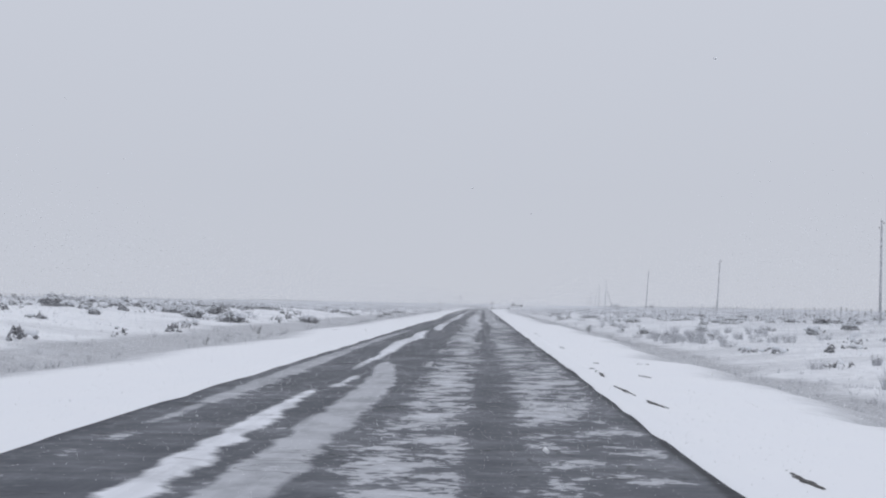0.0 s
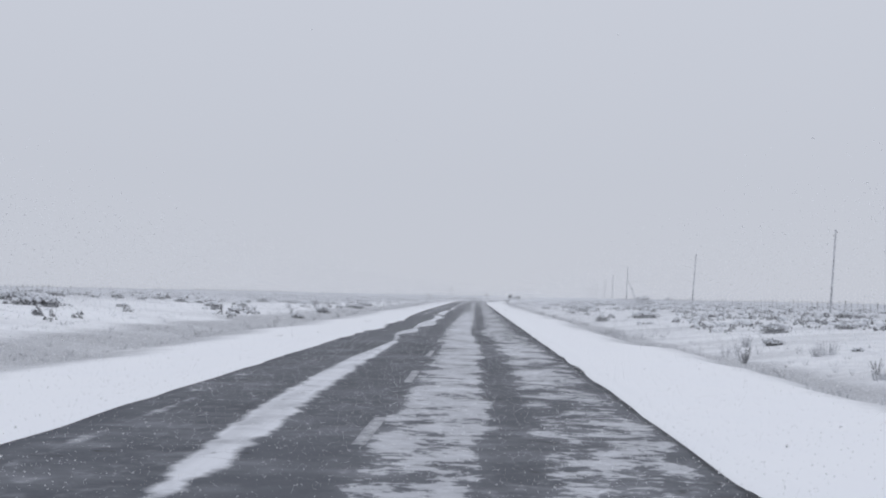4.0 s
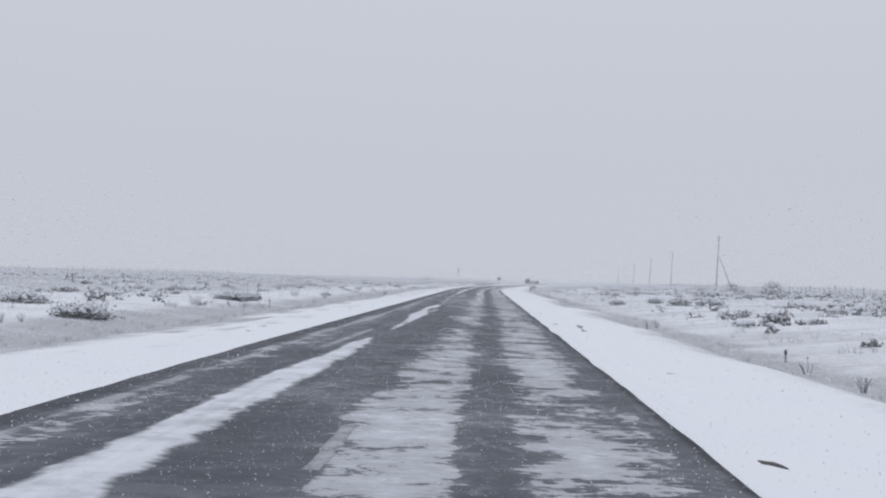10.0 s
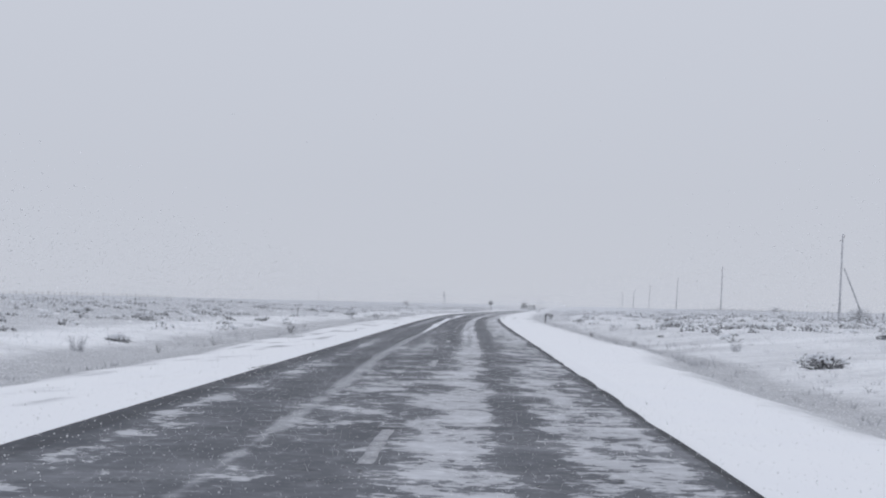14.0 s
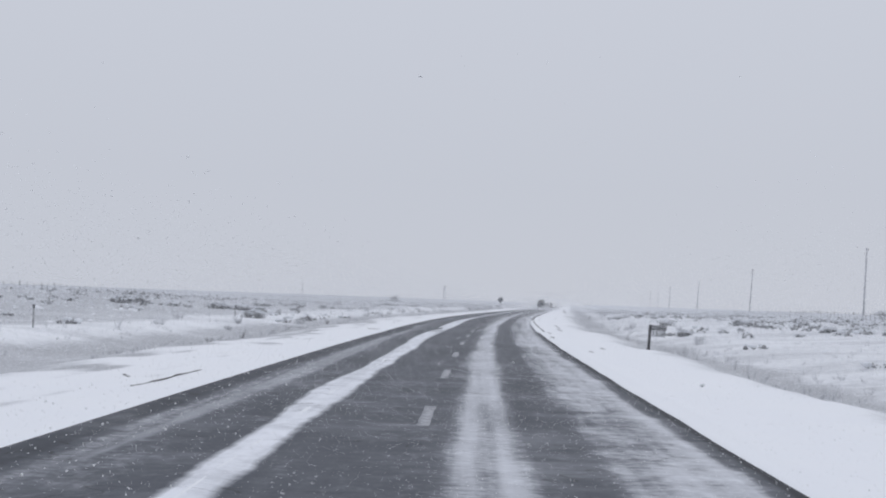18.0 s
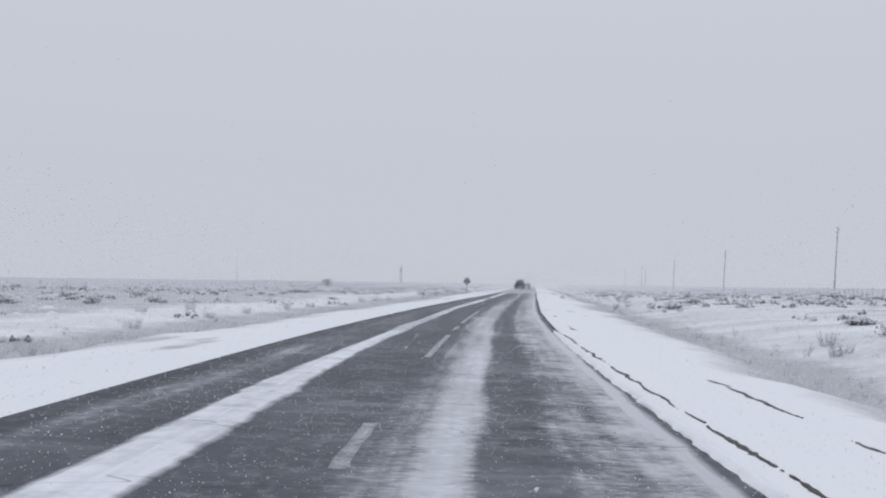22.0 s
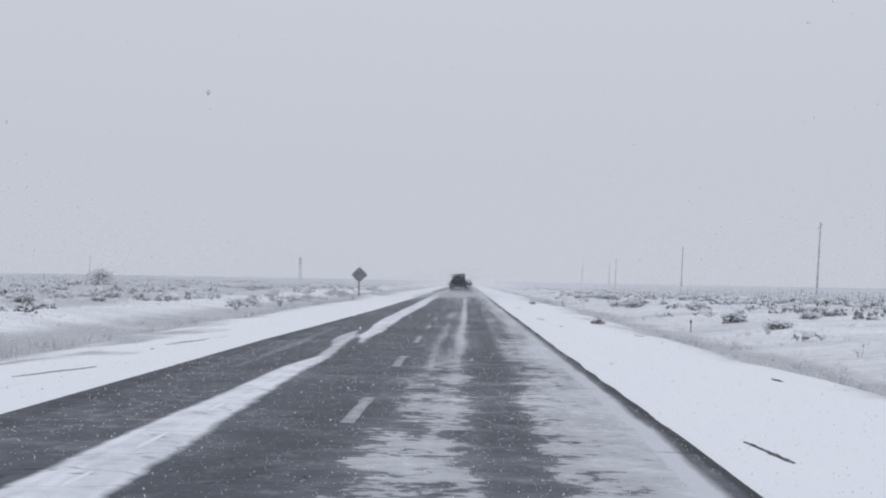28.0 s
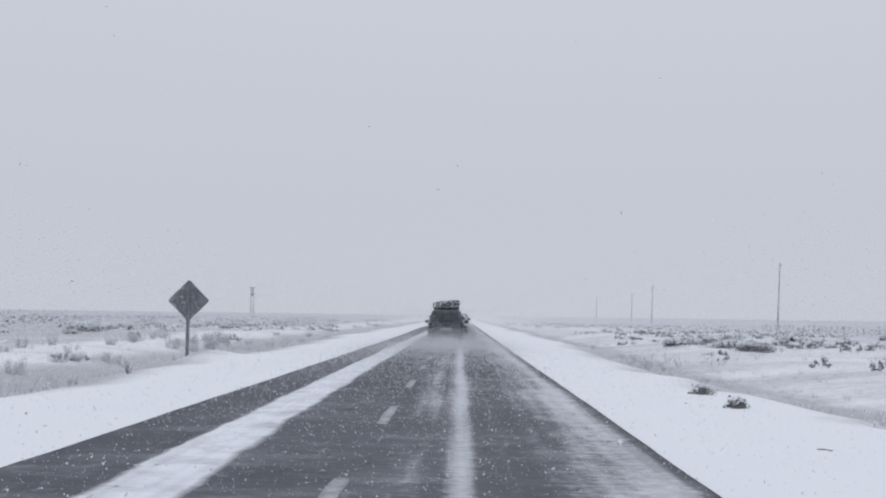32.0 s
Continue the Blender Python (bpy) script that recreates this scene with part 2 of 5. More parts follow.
    nt.links.new(blend(nt, film, tar, (0.85, 0.866, 0.91)), b.inputs["Base Color"])
    nt.links.new(span(nt, film, 0.0, 0.4, 0.7, 0.88), b.inputs["Roughness"])
    b.inputs["Specular IOR Level"].default_value = 0.16
    bumped(nt, b, maths(nt, "ADD", maths(nt, "MULTIPLY", grain, 0.4), cover), 0.25, 0.012)
    return m


SNOW = snow_material()


def flake_material(name, white):
    """Flakes in the air: white, and lit through from behind."""
    m, nt, shade = material(name)
    shade.inputs["Base Color"].default_value, shade.inputs["Roughness"].default_value = (*white, 1), 0.9
    through_ = node(nt, "ShaderNodeBsdfTranslucent", Color=(*white, 1))
    both = nt.nodes.new("ShaderNodeMixShader")
    both.inputs[0].default_value = 0.5
    nt.links.new(shade.outputs[0], both.inputs[1])
    nt.links.new(through_.outputs[0], both.inputs[2])
    nt.links.new(both.outputs[0], nt.nodes["Material Output"].inputs["Surface"])
    return m


FLAKE = flake_material("snowflakes", (0.84, 0.855, 0.885))
# whiter copy, its colour raised to match the sky's brightness
SKY_FLAKE = flake_material("sky_matched_snowflakes", (0.97, 0.975, 0.985))
GROUND = ground_material()
ROAD = road_material()
PAINT = simple("worn_road_paint", (0.1, 0.108, 0.125), (0.43, 0.44, 0.47), 3.0, 0.7)
# frosted twigs, their light tone raised further to imitate haze
TWIG = simple("dark_frosted_hazed_twigs", (0.055, 0.055, 0.06), (0.34, 0.343, 0.355), 7, 0.9)
STRAW = simple("frosted_dry_grass", (0.32, 0.325, 0.34), (0.64, 0.65, 0.68), 3, 0.9)
WOOD = simple("weathered_pole_wood", (0.15, 0.148, 0.15), (0.3, 0.295, 0.295), 3, 0.85)
# pale tone imitates the haze in front of the distant poles
HAZED_POLE_WOOD = simple("hazed_pole_wood", (0.17, 0.172, 0.18), (0.68, 0.69, 0.72), 6, 0.85)
POST_WOOD = simple("grey_fence_wood", (0.16, 0.16, 0.165), (0.42, 0.42, 0.43), 6, 0.9)
STEEL = simple("dull_galvanised_steel", (0.16, 0.165, 0.175), (0.3, 0.305, 0.32), 4, 0.55, 0.6, 0.1)
SIGN_BACK = simple("grimy_sign_back", (0.1, 0.108, 0.122), (0.22, 0.232, 0.255), 2.2, 0.7, 0.2, 0.15)
SIGN_BLACK = simple("black_sign_paint", (0.015, 0.015, 0.018), (0.04, 0.04, 0.045), 9, 0.5)
SIGN_WHITE = simple("white_sign_paint", (0.62, 0.63, 0.66), (0.78, 0.79, 0.81), 7, 0.55)
CERAMIC = simple("brown_ceramic", (0.06, 0.04, 0.035), (0.12, 0.09, 0.08), 8, 0.3, 0, 0.05)
EARTH = simple("bare_wet_earth", (0.03, 0.029, 0.03), (0.09, 0.086, 0.085), 7, 0.9)
RUBBER = simple("tyre_rubber", (0.015, 0.015, 0.016), (0.04, 0.04, 0.042), 8, 0.85)
CAR_DARK = simple("grimy_dark_car_paint", (0.05, 0.055, 0.066), (0.16, 0.17, 0.19), 3.5, 0.55, 0.1, 0.05)
CAR_WHITE = simple("grimy_white_car_paint", (0.45, 0.46, 0.48), (0.72, 0.73, 0.75), 2.5, 0.4, 0, 0.05)
CAR_GREY = simple("grimy_grey_car_paint", (0.12, 0.125, 0.135), (0.22, 0.225, 0.24), 2.5, 0.4, 0.2, 0.05)
TRIM = simple("black_plastic", (0.012, 0.012, 0.014), (0.035, 0.035, 0.038), 12, 0.6)
# tarpaulin tones lightened to imitate haze over the roof load
CANVAS = simple("dark_tarpaulin", (0.06, 0.063, 0.07), (0.2, 0.205, 0.22), 5, 0.85, 0, 0.6)
RED_LENS = simple("red_lamp_lens", (0.045, 0.022, 0.024), (0.07, 0.045, 0.048), 10, 0.25, 0, 0.02)
WIRE = simple("grey_wire", (0.1, 0.1, 0.105), (0.18, 0.18, 0.185), 3, 0.6, 0.5, 0.0)


def glass_material():
    m, nt, b = material("dark_car_glass")
    # base colour raised to imitate haze in front of the car
    b.inputs["Base Color"].default_value = (0.085, 0.091, 0.102, 1)
    b.inputs["Roughness"].default_value = 0.12
    f = noise_at(nt, nt.nodes.new("ShaderNodeTexCoord").outputs["Object"], 6)
    nt.links.new(span(nt, f, 0.3, 0.7, 0.2, 0.6), b.inputs["Roughness"])
    return m


GLASS = glass_material()


# ---- building helpers ----
def lattice(ix, iy, seed):
    n = (ix * 374761393 + iy * 668265263 + seed * 974634541) & 0xFFFFFFFF
    n = ((n ^ (n >> 13)) * 1274126177) & 0xFFFFFFFF
    return ((n ^ (n >> 16)) & 0xFFFF) / 65535.0


def wave(x, y, seed=0):
    """Smooth value noise, -1 to 1, on arrays."""
    x, y = np.broadcast_arrays(np.asarray(x, float), np.asarray(y, float))
    ix, iy = np.floor(x).astype(np.int64), np.floor(y).astype(np.int64)
    fx, fy = x - ix, y - iy
    fx, fy = fx * fx * (3 - 2 * fx), fy * fy * (3 - 2 * fy)
    a, b_ = lattice(ix, iy, seed), lattice(ix + 1, iy, seed)
    c, d = lattice(ix, iy + 1, seed), lattice(ix + 1, iy + 1, seed)
    return 2 * ((a * (1 - fx) + b_ * fx) * (1 - fy) + (c * (1 - fx) + d * fx) * fy) - 1


def verge_line(s, lat):
    """How far the brink of the ditch wanders in or out."""
    a, side = np.abs(lat), np.sign(lat)
    return np.clip((a - 4.5) / 1.5, 0, 1) * np.clip((16 - a) / 4, 0, 1) * (0.5 * wave(s / 13.0, side * 5, 20) + 0.42 * wave(s / 4.5, side * 9, 21) + 0.26 * wave(s / 1.6, side * 3, 22))


def rise(s, lat):
    """Height of the snow surface."""
    s, lat = np.broadcast_arrays(np.asarray(s, float), np.asarray(lat, float))
    a = np.abs(lat)
    seed = np.where(lat > 0, 0.0, 500.0)
    jag = np.interp(s, [60, 95, 240, 270], [1.3, 0.9, 0.8, 0.45])
    edge = 0.05 + jag * (0.014 * wave(s / 2.3, seed, 1) + 0.045 * wave(s / 1.3, seed, 2)) + 0.01 * wave(s / 14.0, seed, 3) + 0.05 * np.clip((s - 435) / 20, 0, 1)
    edge = edge - 0.035 * np.clip((s - 270) / 30, 0, 1) * np.clip((435 - s) / 20, 0, 1)
    # between 75 and 125 m the snow reaches raggedly into the left lane
    ragged = np.where(lat < 0, np.clip((s - 92) / 12, 0, 1) * np.clip((136 - s) / 12, 0, 1), 0.0)
    edge = edge + ragged * (0.22 + 0.26 * wave(s / 5.1, 40.0, 4) + 0.34 * wave(s / 1.7, 41.0, 5))
    b_ = a + edge * np.exp(-((a - 3.35) / 0.9) ** 2) + verge_line(s, lat)
    right = np.interp(b_, [0, 3.22, 3.42, 3.75, 6.6, 8.4, 10, 14, 3000], [-.08, -.08, .012, .05, -.04, -.5, -.5, -.12, -.12])
    left = np.interp(b_, [0, 3.22, 3.42, 3.75, 7.2, 9.4, 11, 14.5, 3000], [-.08, -.08, .012, .05, -.03, -.43, -.38, .03, .03])
    # the left ditch is shallow at first
    left = left + np.interp(b_, [7.2, 9.4, 11, 14.5], [0, 0.2, 0.34, 0.16]) * np.clip((215 - s) / 30, 0, 1)
    # the plain rises gently away from the road; it sinks in a hollow on the left, and further on to the right
    right = right + np.interp(a, [14, 22, 35, 70], [0, 0.42, 0.78, 1.0]) * (np.interp(s, [300, 420, 500, 620, 700], [0.82, 0.75, 0.5, -0.15, -0.2]) + 0.1)
    late = np.clip((s - 130) / 60, 0, 1)
    bank = (1 - late) * np.interp(a, [14.5, 22, 45], [0, 0.5, 1.0]) + late * np.interp(a, [14.5, 25, 44], [-0.12, -0.12, 1.0])
    left = left + bank * (np.interp(s, [60, 95, 130, 160, 250, 290, 330, 400, 450, 480, 510, 540, 580, 620], [1.45, 1.35, 1.0, 0.75, 0.8, 0.5, 0.85, 0.9, 0.5, 0.15, -0.1, 0.0, 0.25, 0.6]) - 0.05)
    z = np.where(lat > 0, right, left)
    off = np.clip((a - 3.6) / 1.5, 0, 1)
    field = np.clip((a - 11) / 8, 0, 1)
    z = z + off * (0.006 * wave(s / 7.5, lat / 1.3, 6) + 0.001 * wave(s / 1.5, lat / 0.5, 7))
    z = z + field * (0.16 * wave(s / 9.0, lat / 6.0, 8) + 0.06 * wave(s / 2.6, lat / 2.0, 9)) + np.clip((a - 30) / 60, 0, 1) * 0.25 * wave(s / 60.0, lat / 45.0, 10)
    # snow heaped at the warning sign
    z = z + 0.33 * np.exp(-((s - 519.0) / 3.0) ** 2 - ((lat + 7.3) / 1.2) ** 2)
    # a knoll under the tall bush on the left
    z = z + 0.7 * np.exp(-((s - 526.5) / 9.0) ** 2 - ((lat + 32.0) / 6.0) ** 2)
    return z + banked(s, lat)


def spot(s, lat, turn=0.0, size=1.0, sink=0.0):
    """Pose of a thing that stands on the snow."""
    x, y = plan(s, lat)
    return pose(float(x), float(y), float(rise(s, lat)) - sink, 0, 0, turn - math.degrees(heading(s))) @ Matrix.Scale(size, 4)


def mesh_of(name, verts, faces, materials, smooth=False, index=None):
    """A mesh from arrays; faces is an (n, k) array."""
    me = bpy.data.meshes.new(name)
    verts, faces = np.asarray(verts, np.float32), np.asarray(faces, np.int32)
    n, k = faces.shape
    me.vertices.add(len(verts))
    me.vertices.foreach_set("co", verts.ravel())
    me.loops.add(n * k)
    me.loops.foreach_set("vertex_index", faces.ravel())
    me.polygons.add(n)
    me.polygons.foreach_set("loop_start", np.arange(0, n * k, k, dtype=np.int32))
    if smooth:
        me.polygons.foreach_set("use_smooth", np.ones(n, bool))
    for m in materials:
        me.materials.append(m)
    if index is not None:
        me.polygons.foreach_set("material_index", np.asarray(index, np.int32))
    me.update(calc_edges=True)
    return me


def part(name, bm, mat, parent, label="", smooth=False):
    me = bpy.data.meshes.new(name)
    bm.to_mesh(me)
    bm.free()
    me.materials.append(mat)
    if smooth:
        for p in me.polygons:
            p.use_smooth = True
    ob = new(name, me)
    ob.parent = parent
    return tagged(ob, label)


def box(x0, x1, y0, y1, z0, z1, bevel=0.0, bm=None):
    bm = bm or bmesh.new()
    made = bmesh.ops.create_cube(bm, size=1.0, matrix=Matrix.Translation(((x0 + x1) / 2, (y0 + y1) / 2, (z0 + z1) / 2)) @ Matrix.Diagonal((x1 - x0, y1 - y0, z1 - z0, 1)))
    if bevel:
        edges = list({e for v in made["verts"] for e in v.link_edges})
        bmesh.ops.bevel(bm, geom=edges, offset=bevel, segments=2, affect="EDGES")
    return bm


def rod(a, b_, r0, r1, sides=10, bm=None):
    """A tapered round bar from a to b_."""
    bm = bm or bmesh.new()
    a, b_ = Vector(a), Vector(b_)
    turn = (b_ - a).to_track_quat("Z", "Y").to_matrix().to_4x4()
    bmesh.ops.create_cone(bm, cap_ends=True, segments=sides, radius1=r0, radius2=r1, depth=(b_ - a).length, matrix=Matrix.Translation((a + b_) / 2) @ turn)
    return bm


# ---- the ground, one sheet to the horizon ----
def build_ground():
    rows = np.concatenate([np.arange(-120, -4, 4.0), np.arange(-4, 20, 1.0), np.arange(20, 600, 0.6), np.arange(600, 900, 3.0), np.arange(900, 3150, 50.0)])
    half = np.concatenate([[0, 1.5, 2.4, 2.7], np.arange(2.9, 3.9, 0.07), np.arange(3.95, 7, 0.35), np.arange(7, 16, 0.6), np.arange(16, 40, 1.4), np.arange(40, 120, 6), [130, 160, 220, 320, 400, 600, 1000, 1800, 3000]])
    cols = np.concatenate([-half[:0:-1], half])
    s, lat = np.meshgrid(rows, cols, indexing="ij")
    x, y = plan(s, lat)
    z = rise(s, lat)
    n, k = s.shape
    i = np.arange(n * k).reshape(n, k)
    faces = np.stack([i[:-1, :-1], i[:-1, 1:], i[1:, 1:], i[1:, :-1]], -1).reshape(-1, 4)
    me = mesh_of("ground", np.stack([x, y, z], -1).reshape(-1, 3), faces, [GROUND], smooth=True)
    a = np.abs(lat)
    w = verge_line(s, lat) + np.clip((a - 12) / 3, 0, 1) * (0.5 * wave(s / 7.0, np.sign(lat) * 5, 23) + 0.25 * wave(s / 1.8, np.sign(lat) * 9, 24))
    right = np.interp(a + w, [0, 5.4, 6.3, 7.6, 9.4, 10.4, 16, 24, 34, 55, 3000], [0, .02, .4, .82, .92, .56, .5, .56, .66, .8, .85])
    far_left = np.clip((a - 15) / 4, 0, 1) * np.clip((s - 190) / 110, 0, 1) * 18
    left = np.interp(a + w + far_left, [0, 6.0, 6.9, 8.2, 11.5, 13, 19, 26, 34, 55, 3000], [0, .02, .44, .82, .86, .44, .36, .5, .72, .86, .9])
    # tufts and dirt break through the left shoulder in places
    messy = np.clip((-4.3 - lat) / 1.2, 0, 1) * np.clip((lat + 9) / 1.5, 0, 1) * np.maximum(np.clip((s - 150) / 25, 0, 1) * np.clip((375 - s) / 20, 0, 1), np.clip((s - 425) / 10, 0, 1) * np.clip((462 - s) / 8, 0, 1))
    left = left + messy * np.clip(0.95 * wave(s / 2.2, lat / 0.45, 25) + 0.35 * wave(s / 0.9, lat / 0.3, 26), 0, 1)
    at = me.attributes.new("cover", "FLOAT", "POINT")
    at.data.foreach_set("value", np.where(lat > 0, right, left).astype(np.float32).ravel())
    tagged(new("ground", me), "snow-covered steppe with dry grass showing through thin snow", "ground", kind="structure")


build_ground()


# ---- the road ----
# How much snow lies across the road, section by section: places across, then the cover in both lanes.
LEFT_LANE = (-3.3, -3.0, -2.7, -2.3, -1.9, -1.0, -0.4)
RIGHT_LANE = (-0.1, 0.15, 0.45, 0.62, 0.8, 0.98, 1.1, 1.3, 1.55, 1.8, 2.0, 2.5, 3.0, 3.25)
SECTIONS = []


def section(s, left, right):
    SECTIONS.append((s, np.array(left + right)))


section(0, (.05, .3, .4, .25, .2, .3, .3), (.3, .38, .42, .46, .45, .44, .4, .15, .2, .42, .42, .4, .36, .1))
section(30, (.05, .24, .26, .15, .12, .12, .15), (.2, .4, .45, .48, .45, .42, .38, .2, .25, .4, .42, .4, .35, .1))
section(60, (.05, .22, .24, .12, .1, .1, .12), (.15, .36, .44, .46, .46, .44, .4, .15, .15, .38, .42, .42, .36, .1))
section(92, (.05, .1, .12, .15, .12, .12, .12), (.15, .5, .6, .62, .6, .62, .58, .2, .12, .4, .5, .5, .42, .1))
section(130, (.05, .1, .12, .12, .12, .1, .12), (.2, .54, .62, .64, .62, .6, .54, .14, .12, .4, .5, .52, .42, .1))
section(155, (.05, .36, .36, .12, .1, .1, .12), (.2, .48, .56, .58, .56, .54, .46, .12, .12, .4, .5, .5, .4, .1))
section(175, (.05, .4, .4, .3, .22, .18, .16), (.1, .26, .34, .4, .4, .38, .38, .3, .2, .36, .46, .48, .42, .1))
# left-lane cover at 205, 225 and 300: snow streaks plus lightening for haze
section(205, (.05, .42, .36, .22, .18, .24, .28), (.22, .34, .4, .46, .46, .44, .4, .25, .2, .38, .46, .48, .43, .1))
section(225, (.05, .46, .4, .22, .2, .38, .4), (.38, .42, .5, .56, .56, .5, .44, .2, .25, .42, .46, .46, .42, .1))
section(262, (.05, .38, .28, .15, .15, .36, .28), (.2, .16, .44, .68, .46, .66, .48, .2, .15, .3, .44, .52, .62, .05))
section(300, (.05, .42, .42, .24, .1, .1, .12), (.12, .1, .34, .6, .6, .66, .52, .14, .08, .15, .46, .56, .66, .05))
section(345, (.05, .32, .36, .2, .1, .1, .12), (.12, .26, .4, .5, .62, .68, .6, .18, .06, .12, .42, .5, .7, .05))
section(385, (.05, .25, .3, .1, .1, .12, .12), (.15, .25, .5, .58, .6, .58, .56, .4, .1, .1, .45, .52, .72, .05))
section(430, (.05, .2, .15, .08, .05, .05, .08), (.1, .2, .42, .5, .46, .5, .46, .4, .14, .2, .44, .52, .68, .05))
section(465, (.05, .1, .1, .05, .03, .03, .08), (.12, .14, .34, .38, .24, .5, .76, .22, .24, .1, .32, .46, .62, .03))
section(640, (.05, .1, .1, .05, .03, .03, .08), (.12, .14, .34, .38, .24, .5, .76, .22, .24, .1, .32, .46, .62, .03))


def road_cover(s, lat):
    rough = np.interp(s, [225, 262, 420, 460], [1.0, 0.4, 0.35, 0.12])
    x = lat + rough * (0.2 * wave(s / 18.0, 0.0, 90) + 0.11 * wave(s / 1.9, lat / 1.6, 91) + 0.05 * wave(s / 0.8, lat / 0.7, 92))
    total, stations = np.zeros_like(s), [q[0] for q in SECTIONS]
    for i, (_, row) in enumerate(SECTIONS):
        weight = np.interp(s, stations, [1.0 if j == i else 0.0 for j in range(len(SECTIONS))])
        total += weight * np.interp(x, LEFT_LANE + RIGHT_LANE, row)
    return total


# Drifts of snow on the road, each a course of (metres along, metres right of the centre, half its width), and how thick it lies.
DRIFTS = []


def drift(depth, *course):
    DRIFTS.append((depth, np.array(course)))


drift(0.9, (-10, -1.25, 0.2), (4, -1.3, 0.19), (11, -1.45, 0.25), (18.6, -1.56, 0.15), (20.5, -1.6, 0.02))
drift(0.55, (-10, -0.6, 0.36), (5, -0.6, 0.36), (22, -0.6, 0.33), (28.5, -1.05, 0.24), (30, -1.1, 0.05))
# thin drift lying along the far edge of the oncoming lane
drift(0.5, (14, -2.7, 0.1), (22, -2.75, 0.3), (28, -2.8, 0.3), (36, -2.85, 0.22), (44, -2.9, 0.2), (52, -2.88, 0.24), (56, -2.82, 0.18), (61, -2.7, 0.1), (74, -2.75, 0.04))
drift(0.44, (148, -3.0, 0.06), (156, -3.02, 0.13), (163, -2.95, 0.1), (178, -2.95, 0.1), (186, -2.8, 0.24), (192, -2.8, 0.16), (198, -2.9, 0.04))
drift(0.38, (276, -2.8, 0.06), (290, -2.75, 0.28), (305, -2.8, 0.28), (320, -2.85, 0.14), (330, -2.9, 0.03))
drift(0.24, (438, -2.6, 0.04), (448, -2.7, 0.18), (456, -2.8, 0.1), (462, -2.9, 0.02))
drift(0.85, (20, -1.3, 0.12), (23.5, -1.24, 0.11), (25, -1.18, 0.02))
drift(0.9, (25.2, -1.57, 0.02), (29.1, -1.6, 0.14), (33, -1.53, 0.17), (36, -1.6, 0.25), (41, -1.7, 0.27), (45, -1.75, 0.33), (50.5, -1.5, 0.33), (55, -1.66, 0.28), (58.5, -1.77, 0.29), (61.7, -1.76, 0.2), (64, -1.6, 0.06))
drift(0.8, (64.5, -1.12, 0.08), (66.7, -1.21, 0.26), (74.5, -1.45, 0.32), (83.4, -1.5, 0.29), (92.8, -1.36, 0.17), (96, -1.48, 0.08), (99.5, -1.75, 0.06))
drift(0.7, (99.5, -1.8, 0.06), (102.5, -1.55, 0.42), (105, -1.5, 0.35), (107.5, -1.48, 0.13), (110.3, -1.55, 0.13), (111, -1.5, 0.18))
drift(0.78, (110.5, -1.5, 0.15), (113.5, -1.3, 0.44), (117, -1.3, 0.5), (122, -1.35, 0.36), (124, -1.36, 0.26))
drift(0.9, (121, -1.35, 0.25), (126, -1.35, 0.24), (130.4, -1.29, 0.24), (132.5, -1.13, 0.42), (135, -1.25, 0.38), (138, -1.47, 0.28), (140, -1.55, 0.4), (141.2, -1.67, 0.1))
drift(0.35, (141.2, -1.6, 0.4), (145, -1.5, 0.34))
drift(0.88, (145, -1.36, 0.22), (148.6, -1.5, 0.36), (152, -1.57, 0.38), (155.5, -1.57, 0.33), (160.4, -1.59, 0.36), (165.5, -1.48, 0.27), (169.7, -1.5, 0.23), (172.5, -1.45, 0.05))
drift(0.5, (167, -2.1, 0.08), (171, -2.0, 0.13), (177, -1.9, 0.1))
drift(0.85, (177, -1.35, 0.08), (184, -1.33, 0.16), (188, -1.37, 0.26), (192, -1.4, 0.4), (195, -1.42, 0.28), (197, -1.46, 0.14), (200, -1.54, 0.22), (204.3, -1.43, 0.3), (207, -1.31, 0.28), (210, -1.3, 0.06))
drift(0.5, (195.5, -1.06, 0.12), (198, -1.05, 0.14), (201.5, -1.0, 0.1))
drift(0.4, (211, -1.25, 0.1), (222, -1.3, 0.18), (236, -1.6, 0.2), (251, -1.6, 0.2), (263, -1.5, 0.13))
drift(0.93, (262, -1.52, 0.12), (269, -1.55, 0.15), (276, -1.5, 0.22), (281, -1.55, 0.26), (286.4, -1.6, 0.35), (291.8, -1.57, 0.25), (301, -1.53, 0.28), (306, -1.56, 0.32), (310, -1.64, 0.3), (316, -1.66, 0.34), (320.5, -1.62, 0.36))
drift(0.6, (320, -1.62, 0.37), (324.5, -1.55, 0.35))
drift(0.95, (324, -1.52, 0.26), (326.4, -1.43, 0.16), (327.6, -1.42, 0.17), (328.6, -1.54, 0.38), (334, -1.56, 0.38), (340, -1.62, 0.4), (346, -1.66, 0.37), (352, -1.7, 0.32), (355.4, -1.7, 0.25), (361, -1.63, 0.24), (366.5, -1.6, 0.28))
drift(0.66, (366, -1.6, 0.3), (371, -1.65, 0.32), (378, -1.54, 0.25), (384.5, -1.55, 0.27))
drift(0.82, (384, -1.55, 0.27), (389, -1.58, 0.3), (396, -1.62, 0.23), (405, -1.66, 0.3), (418, -1.64, 0.36))
drift(0.95, (417, -1.6, 0.34), (431, -1.58, 0.42), (436, -1.62, 0.32), (441, -1.64, 0.26), (444, -1.48, 0.16))
drift(0.72, (443, -1.46, 0.17), (447, -1.65, 0.18), (450.4, -1.83, 0.28), (453, -1.95, 0.2), (456, -1.9, 0.04))
